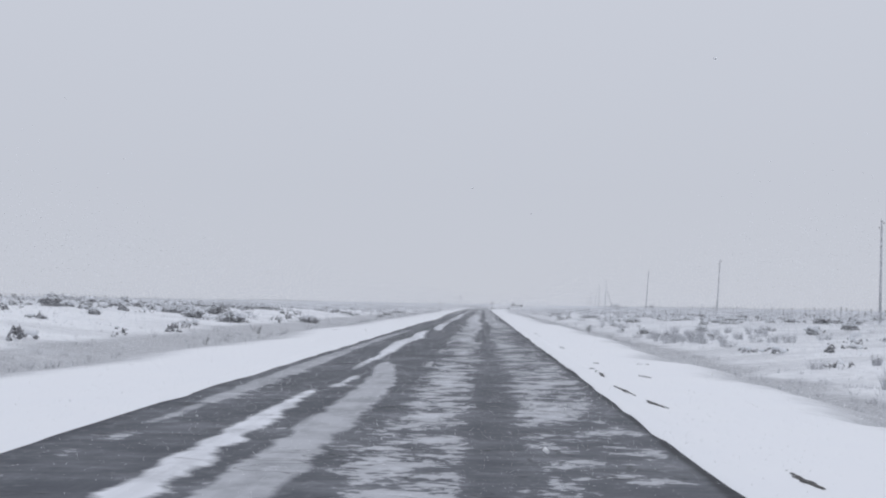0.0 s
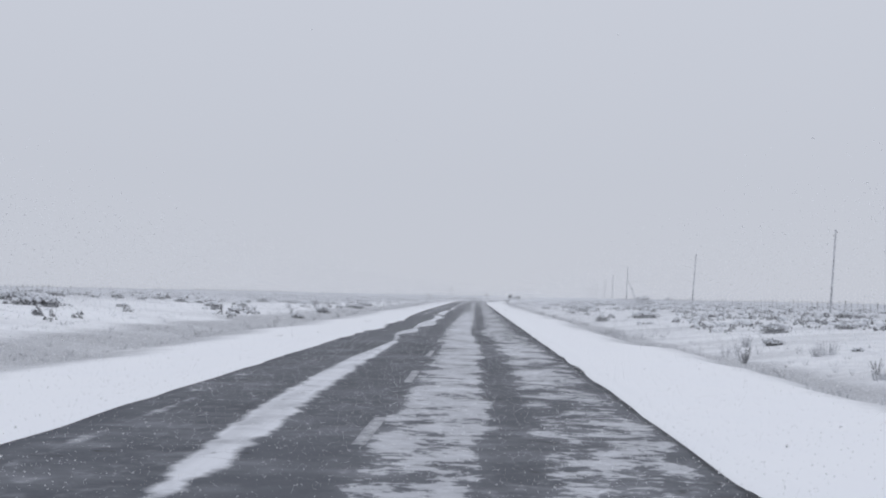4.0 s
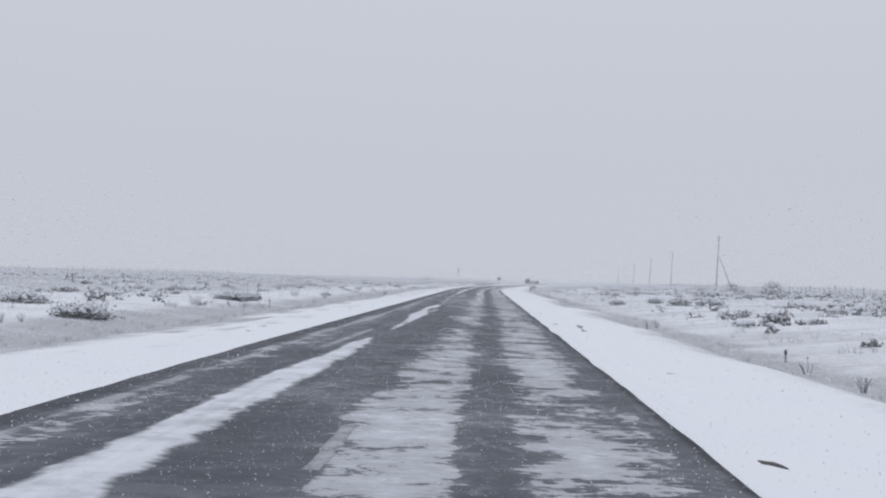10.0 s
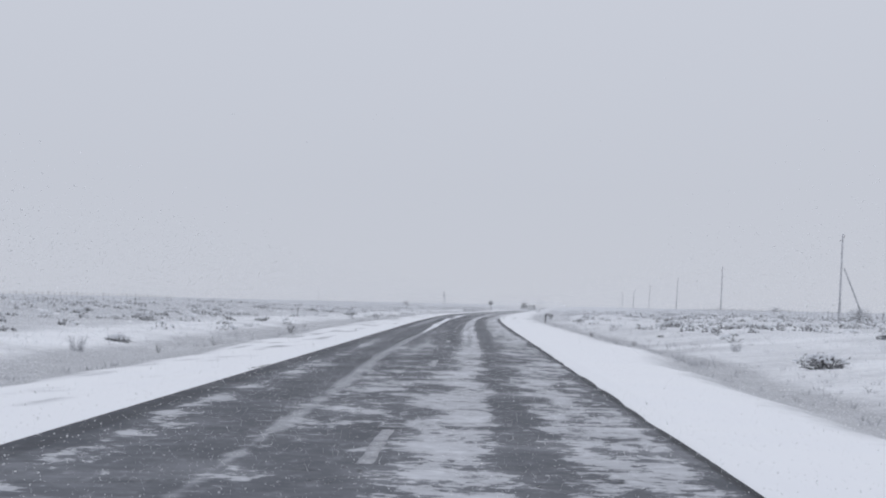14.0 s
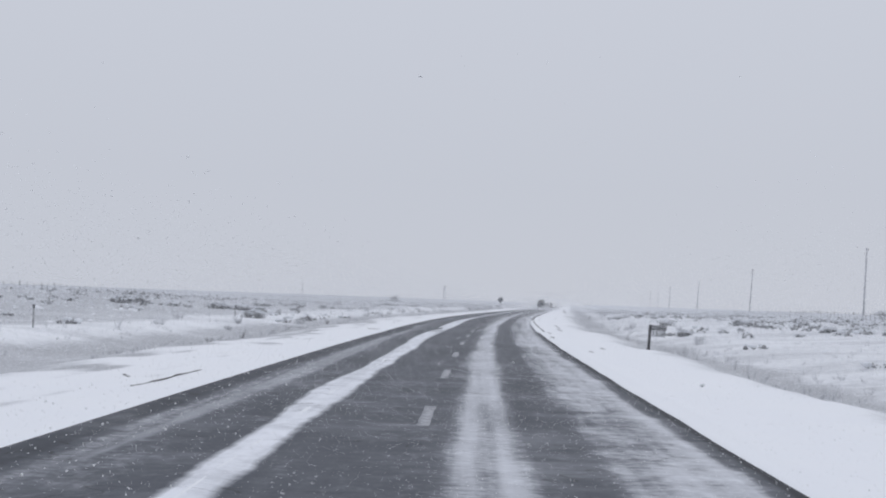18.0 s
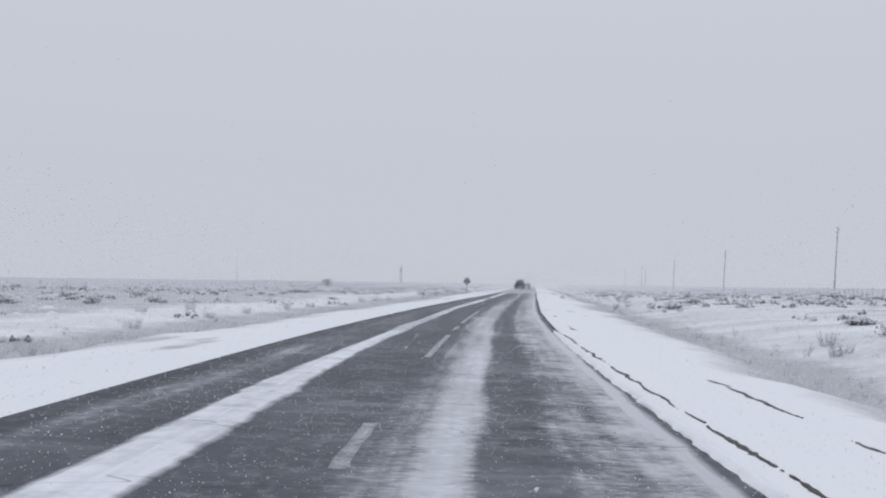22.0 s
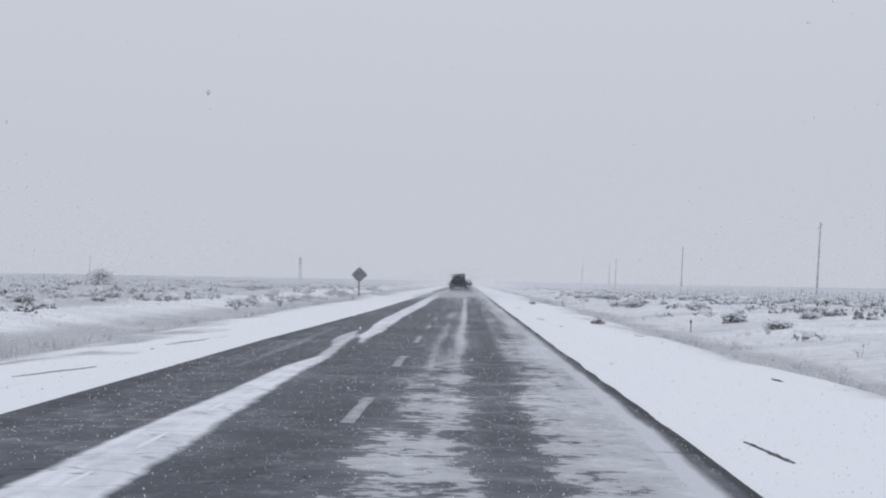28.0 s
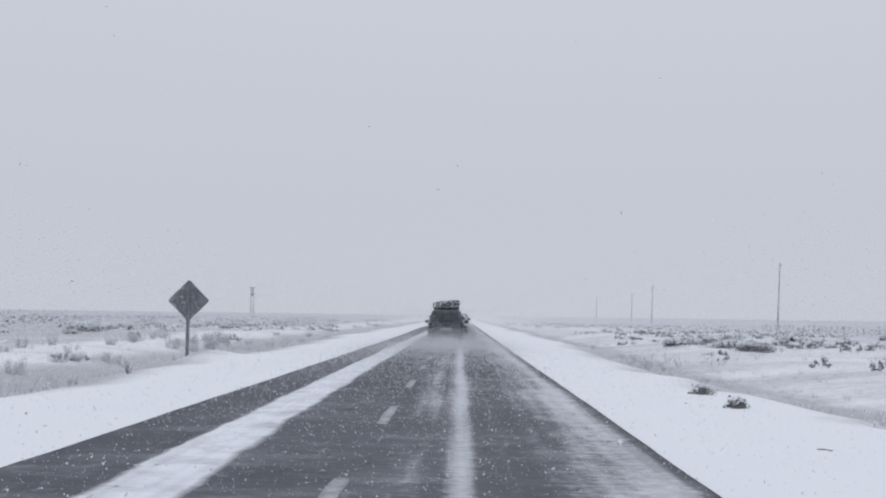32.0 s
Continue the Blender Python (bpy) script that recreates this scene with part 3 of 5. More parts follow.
drift(0.95, (448.5, -1.25, 0.05), (452, -1.42, 0.21), (456.3, -1.46, 0.28), (460, -1.56, 0.35), (466, -1.66, 0.37), (475.4, -1.62, 0.37), (482, -1.68, 0.38), (491, -1.62, 0.44), (499, -1.7, 0.42), (515, -1.78, 0.42), (640, -1.8, 0.35))


def drift_cover(s, lat):
    """How far inside the nearest drift a place lies (negative outside), and how thick that drift is."""
    inside, thick = np.full(s.shape, -1.0), np.zeros(s.shape)
    for depth, course in DRIFTS:
        end = np.minimum(s - course[0, 0], course[-1, 0] - s) * 0.35
        d = np.interp(s, course[:, 0], course[:, 2]) - np.abs(lat - np.interp(s, course[:, 0], course[:, 1]))
        d = np.maximum(np.minimum(d, end), -1.0)
        thick = np.where(d > inside, depth, thick)
        inside = np.maximum(inside, d)
    return inside, thick


def build_road():
    rows = np.concatenate([np.arange(-120, -8, 4.0), np.arange(-8, 560, 0.5), np.arange(560, 640, 1.0), np.arange(640, 1300, 10.0)])
    cols = np.linspace(-3.7, 3.7, 80)
    s, lat = np.meshgrid(rows, cols, indexing="ij")
    x, y = plan(s, lat)
    edge, depth = drift_cover(s, lat)
    z = 0.012 - 0.004 * np.abs(lat) + 0.022 * depth * np.clip(edge / 0.22 + 0.1, 0, 1) ** 0.8 + banked(s, lat)
    n, k = s.shape
    i = np.arange(n * k).reshape(n, k)
    faces = np.stack([i[:-1, :-1], i[:-1, 1:], i[1:, 1:], i[1:, :-1]], -1).reshape(-1, 4)
    me = mesh_of("road", np.stack([x, y, z], -1).reshape(-1, 3), faces, [ROAD], smooth=True)
    uv = me.uv_layers.new(name="road")
    ids = np.empty(len(me.loops), np.int32)
    me.loops.foreach_get("vertex_index", ids)
    flat = np.stack([lat.ravel(), s.ravel()], -1)[ids]
    uv.data.foreach_set("uv", flat.astype(np.float32).ravel())
    for name, values in (("cover", road_cover(s, lat)), ("drift_edge", edge), ("drift_depth", depth)):
        me.attributes.new(name, "FLOAT", "POINT").data.foreach_set("value", values.astype(np.float32).ravel())
    return tagged(new("road", me), "two-lane asphalt road streaked with drifting snow and bare wheel tracks", "road", kind="structure")


road = build_road()


def strip(name, s0, s1, lat0, lat1, z, mat, parent, label="", step=0.25, ragged=0.009, seed=0):
    """A thin worn strip lying on the road, with uneven edges."""
    ss = np.linspace(s0, s1, max(3, int((s1 - s0) / step)))
    l0, l1 = lat0 + ragged * wave(ss / 0.3, 3.0, seed), lat1 + ragged * wave(ss / 0.3, 7.0, seed)
    pts = []
    for zz in (z, -0.01):
        for ll in (l0, l1):
            x, y = plan(ss, ll)
            pts.append(np.stack([x, y, zz + banked(ss, ll)], -1))
    n = len(ss)
    i = np.arange(n - 1)
    quads = [np.stack([i, i + n, i + n + 1, i + 1], -1), np.stack([i + 2 * n, i, i + 1, i + 2 * n + 1], -1), np.stack([i + n, i + 3 * n, i + 3 * n + 1, i + n + 1], -1)]
    ob = new(name, mesh_of(name, np.concatenate(pts), np.concatenate(quads), [mat]))
    ob.parent = parent
    return tagged(ob, label)


# broken centre line: three metres of paint, part of it under the snow; longer pieces where the road bends
rng = random.Random(5)
DASHES = [(27.2 + 8 * i, 3.0) for i in range(4)] + [(59.4 + 8.45 * i, 3.1) for i in range(12)] + [(162.7 + 8.5 * i, 3.0) for i in range(14)] + [(281.3 + 8.5 * i, 3.1) for i in range(8)]
DASHES += [(354.8, 10.2), (368.4, 3.0), (374.9, 21.0), (400.5, 3.0), (408.9, 3.0)] + [(417.3 + 8 * i, 3.1) for i in range(24) if i != 7]
for start, long_ in DASHES:
    if 158 < start < 275 and rng.random() < 0.6:
        continue
    cut = rng.uniform(0, 0.4)
    strip("lane_marking", start + cut * 0.4, start + long_ - cut, -0.07, 0.075, 0.0155, PAINT, road, ragged=0.014, seed=int(start))


# ---- snow lying on the road ----
def ridge(name, s0, s1, centre, width, height, label, gaps=0.0, seed=0, flat=1.0):
    """A low wind-blown ridge of snow along the lane, uneven and broken."""
    ss = np.arange(s0, s1, 0.16)
    c = np.interp(ss, centre[:, 0], centre[:, 1]) + 0.012 * wave(ss / 4.7, 0, seed + 1)
    w = width * np.interp(ss, centre[:, 0], centre[:, 2]) * (0.85 + 0.16 * wave(ss / 13, 1, seed) + 0.07 * wave(ss / 0.8, 1, seed + 2))
    on = np.clip((wave(ss / 14, 2, seed) + 0.25 * wave(ss / 2.5, 2, seed + 3) + 1 - 2 * gaps) * 1.3, 0, 1)
    ends = np.clip((ss - s0) / 3, 0, 1) * np.clip((s1 - ss) / 3, 0, 1)
    w = np.maximum(w * on * ends, 0.001)
    profile = [(-1.3, -0.3), (-0.95, 0.1), (-0.4, 0.8), (0.1, 1.0), (0.55, 0.62), (1.0, 0.1), (1.3, -0.3)]
    k_last = len(profile) - 1
    pts = []
    for j, (across, up) in enumerate(profile):
        rag = 1 + (0.35 if j in (0, 1, k_last - 1, k_last) else 0.2) * wave(ss / 0.3, j * 3.0, seed + 7)
        at = c + across * w * rag
        x, y = plan(ss, at)
        pts.append(np.stack([x, y, banked(ss, at) + 0.004 + height * up * on * ends * (1 + 0.3 * wave(ss / 0.7, j, seed + 5)) - 0.012 * (1 - on * ends)], -1))
    k, n = len(profile), len(ss)
    i = np.arange(n - 1)
    quads = np.concatenate([np.stack([i + j * n, i + (j + 1) * n, i + (j + 1) * n + 1, i + j * n + 1], -1) for j in range(k - 1)])
    return tagged(new(name, mesh_of(name, np.concatenate(pts), quads, [SNOW], smooth=True)), label, "snow ridge", kind="stuff")


for i, (depth, course) in enumerate(DRIFTS):
    if depth > 0.92:
        ridge("snow_ridge", course[0, 0] + 0.5, course[-1, 0] - 0.5, course, 0.42, 0.022, "white ridge of blown snow between the wheel tracks of the oncoming lane", gaps=-0.3, seed=57 + i)
ridge("snow_ridge", 327, 372, np.array([(327, 3.36, 0.12), (345, 3.34, 0.12), (362, 3.28, 0.12), (372, 3.24, 0.1)]), 0.9, 0.045, "narrow lip of snow along the edge of the road", gaps=-0.5, seed=77)


# ---- shrubs ----
def prisms(a, b_, r0, r1, rs):
    """Thin three-sided tapered bars from points a to points b_."""
    n = len(a)
    d = b_ - a
    d = d / np.linalg.norm(d, axis=1)[:, None]
    u = np.cross(d, np.array([0.31, 0.83, 0.46]))
    u /= np.linalg.norm(u, axis=1)[:, None]
    v = np.cross(d, u)
    rings = []
    for base, r in ((a, r0), (b_, r1)):
        for t in (0, 2.094, 4.189):
            rings.append(base + r * (cos(t) * u + sin(t) * v))
    verts = np.stack(rings, 1).reshape(-1, 3)
    o = np.arange(n)[:, None] * 6
    tri = np.array([[0, 1, 4], [0, 4, 3], [1, 2, 5], [1, 5, 4], [2, 0, 3], [2, 3, 5]])
    return verts, (o[:, :, None] + tri[None]).reshape(-1, 3)


def leaf_clumps(p, size, rs):
    """Small irregular four-sided leaf tufts at the points p."""
    n = len(p)
    c = np.array([[1, 0, -.5], [-.6, .8, -.4], [-.5, -.85, -.45], [0, 0, 1.0]])
    q = c[None] * (size[:, None, None]) * rs.uniform(0.5, 1.4, (n, 4, 1)) + rs.normal(0, 0.25, (n, 4, 3)) * size[:, None, None]
    verts = (p[:, None] + q).reshape(-1, 3)
    o = np.arange(n)[:, None] * 4
    tri = np.array([[0, 1, 3], [1, 2, 3], [2, 0, 3], [0, 2, 1]])
    return verts, (o[:, :, None] + tri[None]).reshape(-1, 3)


def lumps(p, size, rs, sub=1):
    """Rounded uneven lumps of snow at the points p."""
    bm = bmesh.new()
    bmesh.ops.create_icosphere(bm, subdivisions=sub, radius=1.0)
    v0 = np.array([v.co[:] for v in bm.verts])
    f0 = np.array([[v.index for v in f.verts] for f in bm.faces])
    bm.free()
    n = len(p)
    stretch = rs.uniform(0.7, 1.3, (n, 1, 3)) * np.array([1.15, 1.15, 0.6])
    q = v0[None] * stretch * size[:, None, None] * rs.uniform(0.8, 1.2, (n, len(v0), 1))
    return (p[:, None] + q).reshape(-1, 3), (np.arange(n)[:, None, None] * len(v0) + f0[None]).reshape(-1, 3)


def joined(*pieces):
    vs, fs, at = [], [], 0
    for v, f in pieces:
        vs.append(v)
        fs.append(f + at)
        at += len(v)
    return np.concatenate(vs), np.concatenate(fs)


def shrub_meshes(seed, wide, high, twigs, snowy):
    rs = np.random.RandomState(seed)
    ang, el = rs.uniform(0, 2 * pi, twigs), np.arccos(rs.uniform(0.12, 0.98, twigs))
    far = rs.uniform(0.65, 1.05, twigs)
    lobes = 1 + 0.25 * np.sin(ang * 2 + seed) + 0.15 * np.sin(ang * 5 + seed * 2)
    tip = np.stack([np.cos(ang) * np.sin(el) * wide * lobes, np.sin(ang) * np.sin(el) * wide * lobes, np.cos(el) * high], -1) * far[:, None]
    foot = np.stack([np.cos(ang), np.sin(ang), ang * 0], -1) * (wide * 0.16) * rs.uniform(0.2, 1, (twigs, 1))
    foot[:, 2] = -0.06
    mid = foot + (tip - foot) * rs.uniform(0.4, 0.6, (twigs, 1)) + rs.normal(0, 0.03, (twigs, 3))
    side = mid + (tip - mid) * 0.8 + rs.normal(0, 0.09, (twigs, 3)) * wide * 2
    side[:, 2] = np.maximum(side[:, 2], 0.03)
    leaves = np.concatenate([tip, side, mid, mid + (tip - mid) * rs.uniform(0.2, 0.9, (twigs, 1))]) + rs.normal(0, 0.04, (twigs * 4, 3))
    wood = joined(prisms(foot, mid, 0.014, 0.009, rs), prisms(mid, tip, 0.009, 0.004, rs), prisms(mid, side, 0.007, 0.003, rs), leaf_clumps(leaves, rs.uniform(0.025, 0.06, len(leaves)), rs))
    # the snow lies on top, the undersides stay dark
    top = tip[(tip[:, 2] > high * 0.42)] / far[tip[:, 2] > high * 0.42][:, None]
    spread = np.concatenate([top, top + rs.normal(0, 0.07, top.shape) * np.array([1, 1, 0.3]), top * np.array([0.7, 0.7, 1.04])])
    p = spread[rs.permutation(len(spread))[:int(snowy * 1.7)]] + np.array([0, 0, 0.02])
    snow = lumps(p, rs.uniform(0.022, 0.062, len(p)) * (0.5 + wide), rs)
    return mesh_of("shrub", *wood, [TWIG]), mesh_of("snow_cap", *snow, [SNOW], smooth=True)


SHRUBS = [shrub_meshes(11, 0.62, 0.42, 80, 75), shrub_meshes(12, 0.8, 0.5, 100, 100), shrub_meshes(13, 0.45, 0.4, 60, 34), shrub_meshes(14, 1.0, 0.55, 130, 150),
          shrub_meshes(15, 0.55, 0.3, 55, 80), shrub_meshes(16, 0.7, 0.62, 90, 40)]
TALL = shrub_meshes(17, 1.25, 1.45, 170, 60)


def shrub(kind, s, lat, turn, size, label, group="steppe shrubs"):
    branches, cap = TALL if kind is None else SHRUBS[kind]
    ob = new("shrub", branches)
    ob.matrix_basis = spot(s, lat, turn, size, 0.02)
    tagged(ob, label, "shrub", group)
    c = new("snow_cap", cap)
    c.parent = ob
    tagged(c, kind="stuff")
    return ob


# single shrubs that stand out beside the road
KNOWN = [(1, 72.0, -16.5), (5, 94.6, -21.0), (3, 70.0, -13.8), (1, 82.1, -10.9), (0, 78.0, 15.8), (2, 80.9, 12.4), (1, 147.1, -10.7), (4, 128.7, -9.9), (5, 153.6, 11.6), (3, 156.5, 15.6),
         (5, 187.4, -19.4), (5, 204.2, -19.0), (3, 180.6, -11.6), (1, 239.4, 15.2), (3, 232.4, 16.0), (0, 241.2, 12.3), (1, 341.8, -14.6), (2, 349.5, -12.6), (1, 417.8, 13.2), (0, 424.1, 13.7),
         (3, 516.0, 15.1), (1, 540.1, 15.6), (0, 506.4, 13.4), (3, 229.0, 17.6), (3, 300.0, 17.4), (1, 372.0, 15.0), (3, 560.0, 17.0), (1, 115.0, 16.0)]
BELOW_THE_BANK = [(3, 213.5, -13.8), (1, 216.5, -13.6), (0, 220.5, -13.9), (2, 217.0, -14.8), (3, 194.5, -19.0), (1, 365.2, -23.5), (3, 367.8, -21.8), (3, 459.5, -23.1), (1, 502.8, -23.5), (0, 497.2, 16.1), (1, 436.2, 16.9)]
rng = random.Random(21)
for kind, s, lat in KNOWN + BELOW_THE_BANK:
    shrub(kind, s, lat, rng.uniform(0, 360), rng.uniform(0.85, 1.15), "low dark steppe shrub with clumps of snow on its twigs")
for kind, s, lat, size in ((2, 465.5, 6.15, 0.6), (2, 501.2, 5.75, 0.5), (5, 504.8, 5.9, 0.36)):
    shrub(kind, s, lat, rng.uniform(0, 360), size, "small dark shrub standing out of the shoulder snow")
for s, lat, size in ((270.6, 32.2, 1.15), (469.7, 58.7, 1.2), (526.5, -31.9, 0.95), (84.8, -17.9, 0.72), (312.5, 36.5, 0.9)):
    shrub(None, s, lat, rng.uniform(0, 360), size, "tall dark bush standing above the snowy steppe", "tall bushes")
count = 0
while count < 250:
    s, side = rng.uniform(40, 600), rng.choice((-1, 1))
    # most of them stand in a belt above the ditches, few on the slope before it
    belt = rng.random() < 0.9
    lat = side * ((rng.uniform(20, 36) if side > 0 else rng.uniform(17, 34)) if belt else rng.uniform(12.5, 19))
    if wave(s / 17.0, lat / 7.0, 55) + 0.5 * wave(s / 5.0, lat / 3.0, 56) < rng.uniform(-0.5, 0.7):
        continue
    if side < 0 and s > 250 and rng.random() < (0.5 if lat < -20 else 0.9):
        continue
    size = rng.uniform(0.5, 1.2) * (0.8 if abs(lat) < 20 else 1.0)
    shrub(rng.randrange(6), s, lat, rng.uniform(0, 360), size, "low dark shrub half buried in snow on the steppe" if size < 0.8 else "spreading dark shrub with snow lying on its twigs")
    count += 1

# a thicker growth on the left rise at the start
for i in range(34):
    shrub(rng.randrange(6), rng.uniform(55, 128), rng.uniform(-32, -16), rng.uniform(0, 360), rng.uniform(0.65, 1.2), "spreading dark shrub with snow lying on its twigs")


def far_shrubs():
    """The countless shrubs of the wider steppe, as one sheet of growth."""
    rs = np.random.RandomState(8)
    n = 14000
    s, side = rs.uniform(10, 760, n), rs.choice((-1, 1), n)
    lat = side * np.where(rs.rand(n) < 0.9, np.where(side > 0, 20, 24) + 105 * rs.rand(n) ** 1.5, rs.uniform(12, 22, n))
    keep = wave(s / 19.0, lat / 8.0, 61) + 0.5 * wave(s / 6.0, lat / 4.0, 62) > rs.uniform(-0.6, 0.75, n)
    keep &= ~((lat < -13) & (lat > -34) & (s > 250) & (rs.rand(n) < np.interp(s, [400, 420, 480, 500], [0.55, 0.75, 0.75, 0.2])))
    s, lat = s[keep], lat[keep]
    n = len(s)
    x, y = plan(s, lat)
    z = rise(s, lat)
    wide, high = rs.uniform(0.2, 0.75, n), rs.uniform(0.14, 0.5, n)
    k = 16
    ang, r = rs.uniform(0, 2 * pi, (n, k)), np.sqrt(rs.uniform(0.05, 1, (n, k)))
    up = np.sqrt(np.clip(1.05 - r * r, 0, 1)) * rs.uniform(0.15, 1.0, (n, k))
    p = np.stack([x[:, None] + np.cos(ang) * r * wide[:, None], y[:, None] + np.sin(ang) * r * wide[:, None], z[:, None] + up * high[:, None]], -1).reshape(-1, 3)
    dark = leaf_clumps(p, np.repeat(rs.uniform(0.06, 0.12, n), k) * rs.uniform(0.6, 1.3, n * k), rs)
    j = 3
    ang, r = rs.uniform(0, 2 * pi, (n, j)), np.sqrt(rs.uniform(0, 0.8, (n, j)))
    up = np.sqrt(np.clip(1.05 - r * r, 0, 1))
    q = np.stack([x[:, None] + np.cos(ang) * r * wide[:, None], y[:, None] + np.sin(ang) * r * wide[:, None], z[:, None] + up * high[:, None]], -1).reshape(-1, 3)
    white = lumps(q, np.repeat(wide, j) * rs.uniform(0.14, 0.34, n * j), rs)
    v, f = joined(dark, white)
    index = np.r_[np.zeros(len(dark[1])), np.ones(len(white[1]))]
    tagged(new("distant_shrubs", mesh_of("distant_shrubs", v, f, [TWIG, SNOW], index=index)), "scattered low dark shrubs dusted with snow over the steppe", "shrubs", kind="stuff")


far_shrubs()


def grass():
    """Dry grass poking through the thin snow of the ditches and the plain."""
    rs = np.random.RandomState(9)
    n = 13000
    s = rs.uniform(8, 600, n)
    side = rs.choice((-1, 1), n)
    a = np.where(rs.rand(n) < 0.5, 7.2 + rs.gamma(2.0, 1.0, n), 9 + 40 * rs.rand(n) ** 1.3)
    lat = side * (a + np.where(side < 0, 0.5, 0))
    keep = wave(s / 7.0, lat / 2.5, 71) + 0.4 * wave(s / 2.0, lat / 1.0, 72) > rs.uniform(-0.7, 0.7, n)
    s, lat = s[keep], lat[keep]
    n, k = len(s), 9
    x, y = plan(s, lat)
    z = rise(s, lat)
    clumps = 1 + 1.5 * np.clip(wave(s / 9.0, lat / 3.0, 73) * 3 - 1, 0, 1)[:, None]
    tall = rs.uniform(0.07, 0.2, (n, 1)) * rs.uniform(0.5, 1.1, (n, k)) * clumps
    ang, lean = rs.uniform(0, 2 * pi, (n, k)), rs.uniform(0.1, 0.7, (n, k))
    foot = np.stack([x[:, None] + 0.06 * np.cos(ang), y[:, None] + 0.06 * np.sin(ang), np.repeat(z[:, None] - 0.02, k, 1)], -1).reshape(-1, 3)
    tip = foot + np.stack([np.cos(ang) * lean * tall, np.sin(ang) * lean * tall, tall], -1).reshape(-1, 3)
    v, f = prisms(foot, tip, 0.006, 0.002, rs)
    # taller frosted tufts along the banks
    n, k = 460, 64
    s = np.where(rs.rand(n) < 0.43, rs.uniform(28, 78, n), np.where(rs.rand(n) < 0.45, rs.uniform(490, 565, n), rs.uniform(30, 600, n)))
    lat = np.where(s < 78, 1, np.where(s > 490, -1, rs.choice((-1, 1), n))) * (11.0 + rs.gamma(1.6, 1.6, n))
    keep = wave(s / 16.0, np.sign(lat) * 7, 74) > rs.uniform(-0.5, 0.6, n)
    s, lat = s[keep], lat[keep]
    n = len(s)
    x, y = plan(s, lat)
    z = rise(s, lat)
    tall = rs.uniform(0.25, 0.55, (n, 1)) * rs.uniform(0.5, 1.1, (n, k))
    wide = rs.uniform(0.12, 0.35, (n, 1)) * np.sqrt(rs.rand(n, k))
    ang, lean = rs.uniform(0, 2 * pi, (n, k)), rs.uniform(0.05, 0.5, (n, k))
    foot = np.stack([x[:, None] + wide * np.cos(ang), y[:, None] + wide * np.sin(ang), np.repeat(z[:, None] - 0.02, k, 1)], -1).reshape(-1, 3)
    tip = foot + np.stack([np.cos(ang) * lean * tall, np.sin(ang) * lean * tall, tall], -1).reshape(-1, 3)
    v, f = joined((v, f), prisms(foot, tip, 0.007, 0.003, rs))
    tagged(new("dry_grass", mesh_of("dry_grass", v, f, [STRAW])), "tufts of frosted dry grass poking out of the snow", "grass", kind="stuff")


grass()


def hummocks():
    """Low mounds of snow over the grass of the banks and the near steppe."""
    rs = np.random.RandomState(19)
    n = 7000
    s, side = rs.uniform(20, 600, n), rs.choice((-1, 1), n)
    lat = side * (13.5 + 24 * rs.rand(n) ** 1.3)
    keep = wave(s / 8.0, lat / 4.0, 77) > rs.uniform(-0.7, 0.6, n)
    s, lat = s[keep], lat[keep]
    x, y = plan(s, lat)
    size = rs.gamma(3.0, 0.045, len(s))
    v, f = lumps(np.stack([x, y, rise(s, lat) - 0.3 * size], -1), size, rs)
    tagged(new("snow_hummocks", mesh_of("snow_hummocks", v, f, [GROUND], smooth=True)), "low hummocks of snow over tussocks of grass", "snow", kind="stuff")


hummocks()


# ---- dry weeds on the verge ----
def weed_mesh(seed, stems, high):
    rs = np.random.RandomState(seed)
    ang = rs.uniform(0, 2 * pi, stems)
    tall = high * rs.uniform(0.55, 1.0, stems)
    foot = np.stack([np.cos(ang) * 0.05, np.sin(ang) * 0.05, ang * 0 - 0.05], -1)
    mid = foot + np.stack([np.cos(ang) * tall * 0.16, np.sin(ang) * tall * 0.16, tall * 0.6], -1) + rs.normal(0, 0.02, (stems, 3))
    tip = mid + np.stack([np.cos(ang) * tall * 0.2, np.sin(ang) * tall * 0.2, tall * 0.42], -1) + rs.normal(0, 0.03, (stems, 3))
    v, f = joined(prisms(foot, mid, 0.011, 0.008, rs), prisms(mid, tip, 0.008, 0.004, rs), leaf_clumps(np.concatenate([tip, (tip + mid) / 2]), rs.uniform(0.012, 0.03, stems * 2), rs))
    return mesh_of("weed", v, f, [TWIG])


WEEDS = [weed_mesh(31, 9, 0.42), weed_mesh(32, 5, 0.34), weed_mesh(33, 18, 0.62)]
SPOTS = [(2, 279.4, 8.7), (0, 122.0, 8.4), (1, 124.0, 8.9), (0, 196.0, 8.6), (1, 171.0, 8.8), (2, 166.0, 8.5), (0, 44.0, -9.2), (1, 47.0, -9.0), (1, 52.0, -8.7), (0, 316.0, -9.4), (2, 309.0, -9.0), (1, 345.0, 8.6),
         (0, 340.0, 9.0), (0, 371.0, -8.9), (1, 459.0, 8.3), (0, 512.0, -7.6), (1, 496.0, -8.3), (0, 498.0, 7.6), (1, 521.0, -8.6), (2, 270.0, -9.5), (0, 138.0, -8.4), (1, 143.0, -8.2), (1, 110.0, -8.3), (0, 526.0, 8.8)]
while len(SPOTS) < 84:
    s, side = rng.uniform(40, 575), rng.choice((-1, 1))
    SPOTS.append((rng.choice((0, 1, 1, 2)), s, side * rng.uniform(8.2, 12.5)))
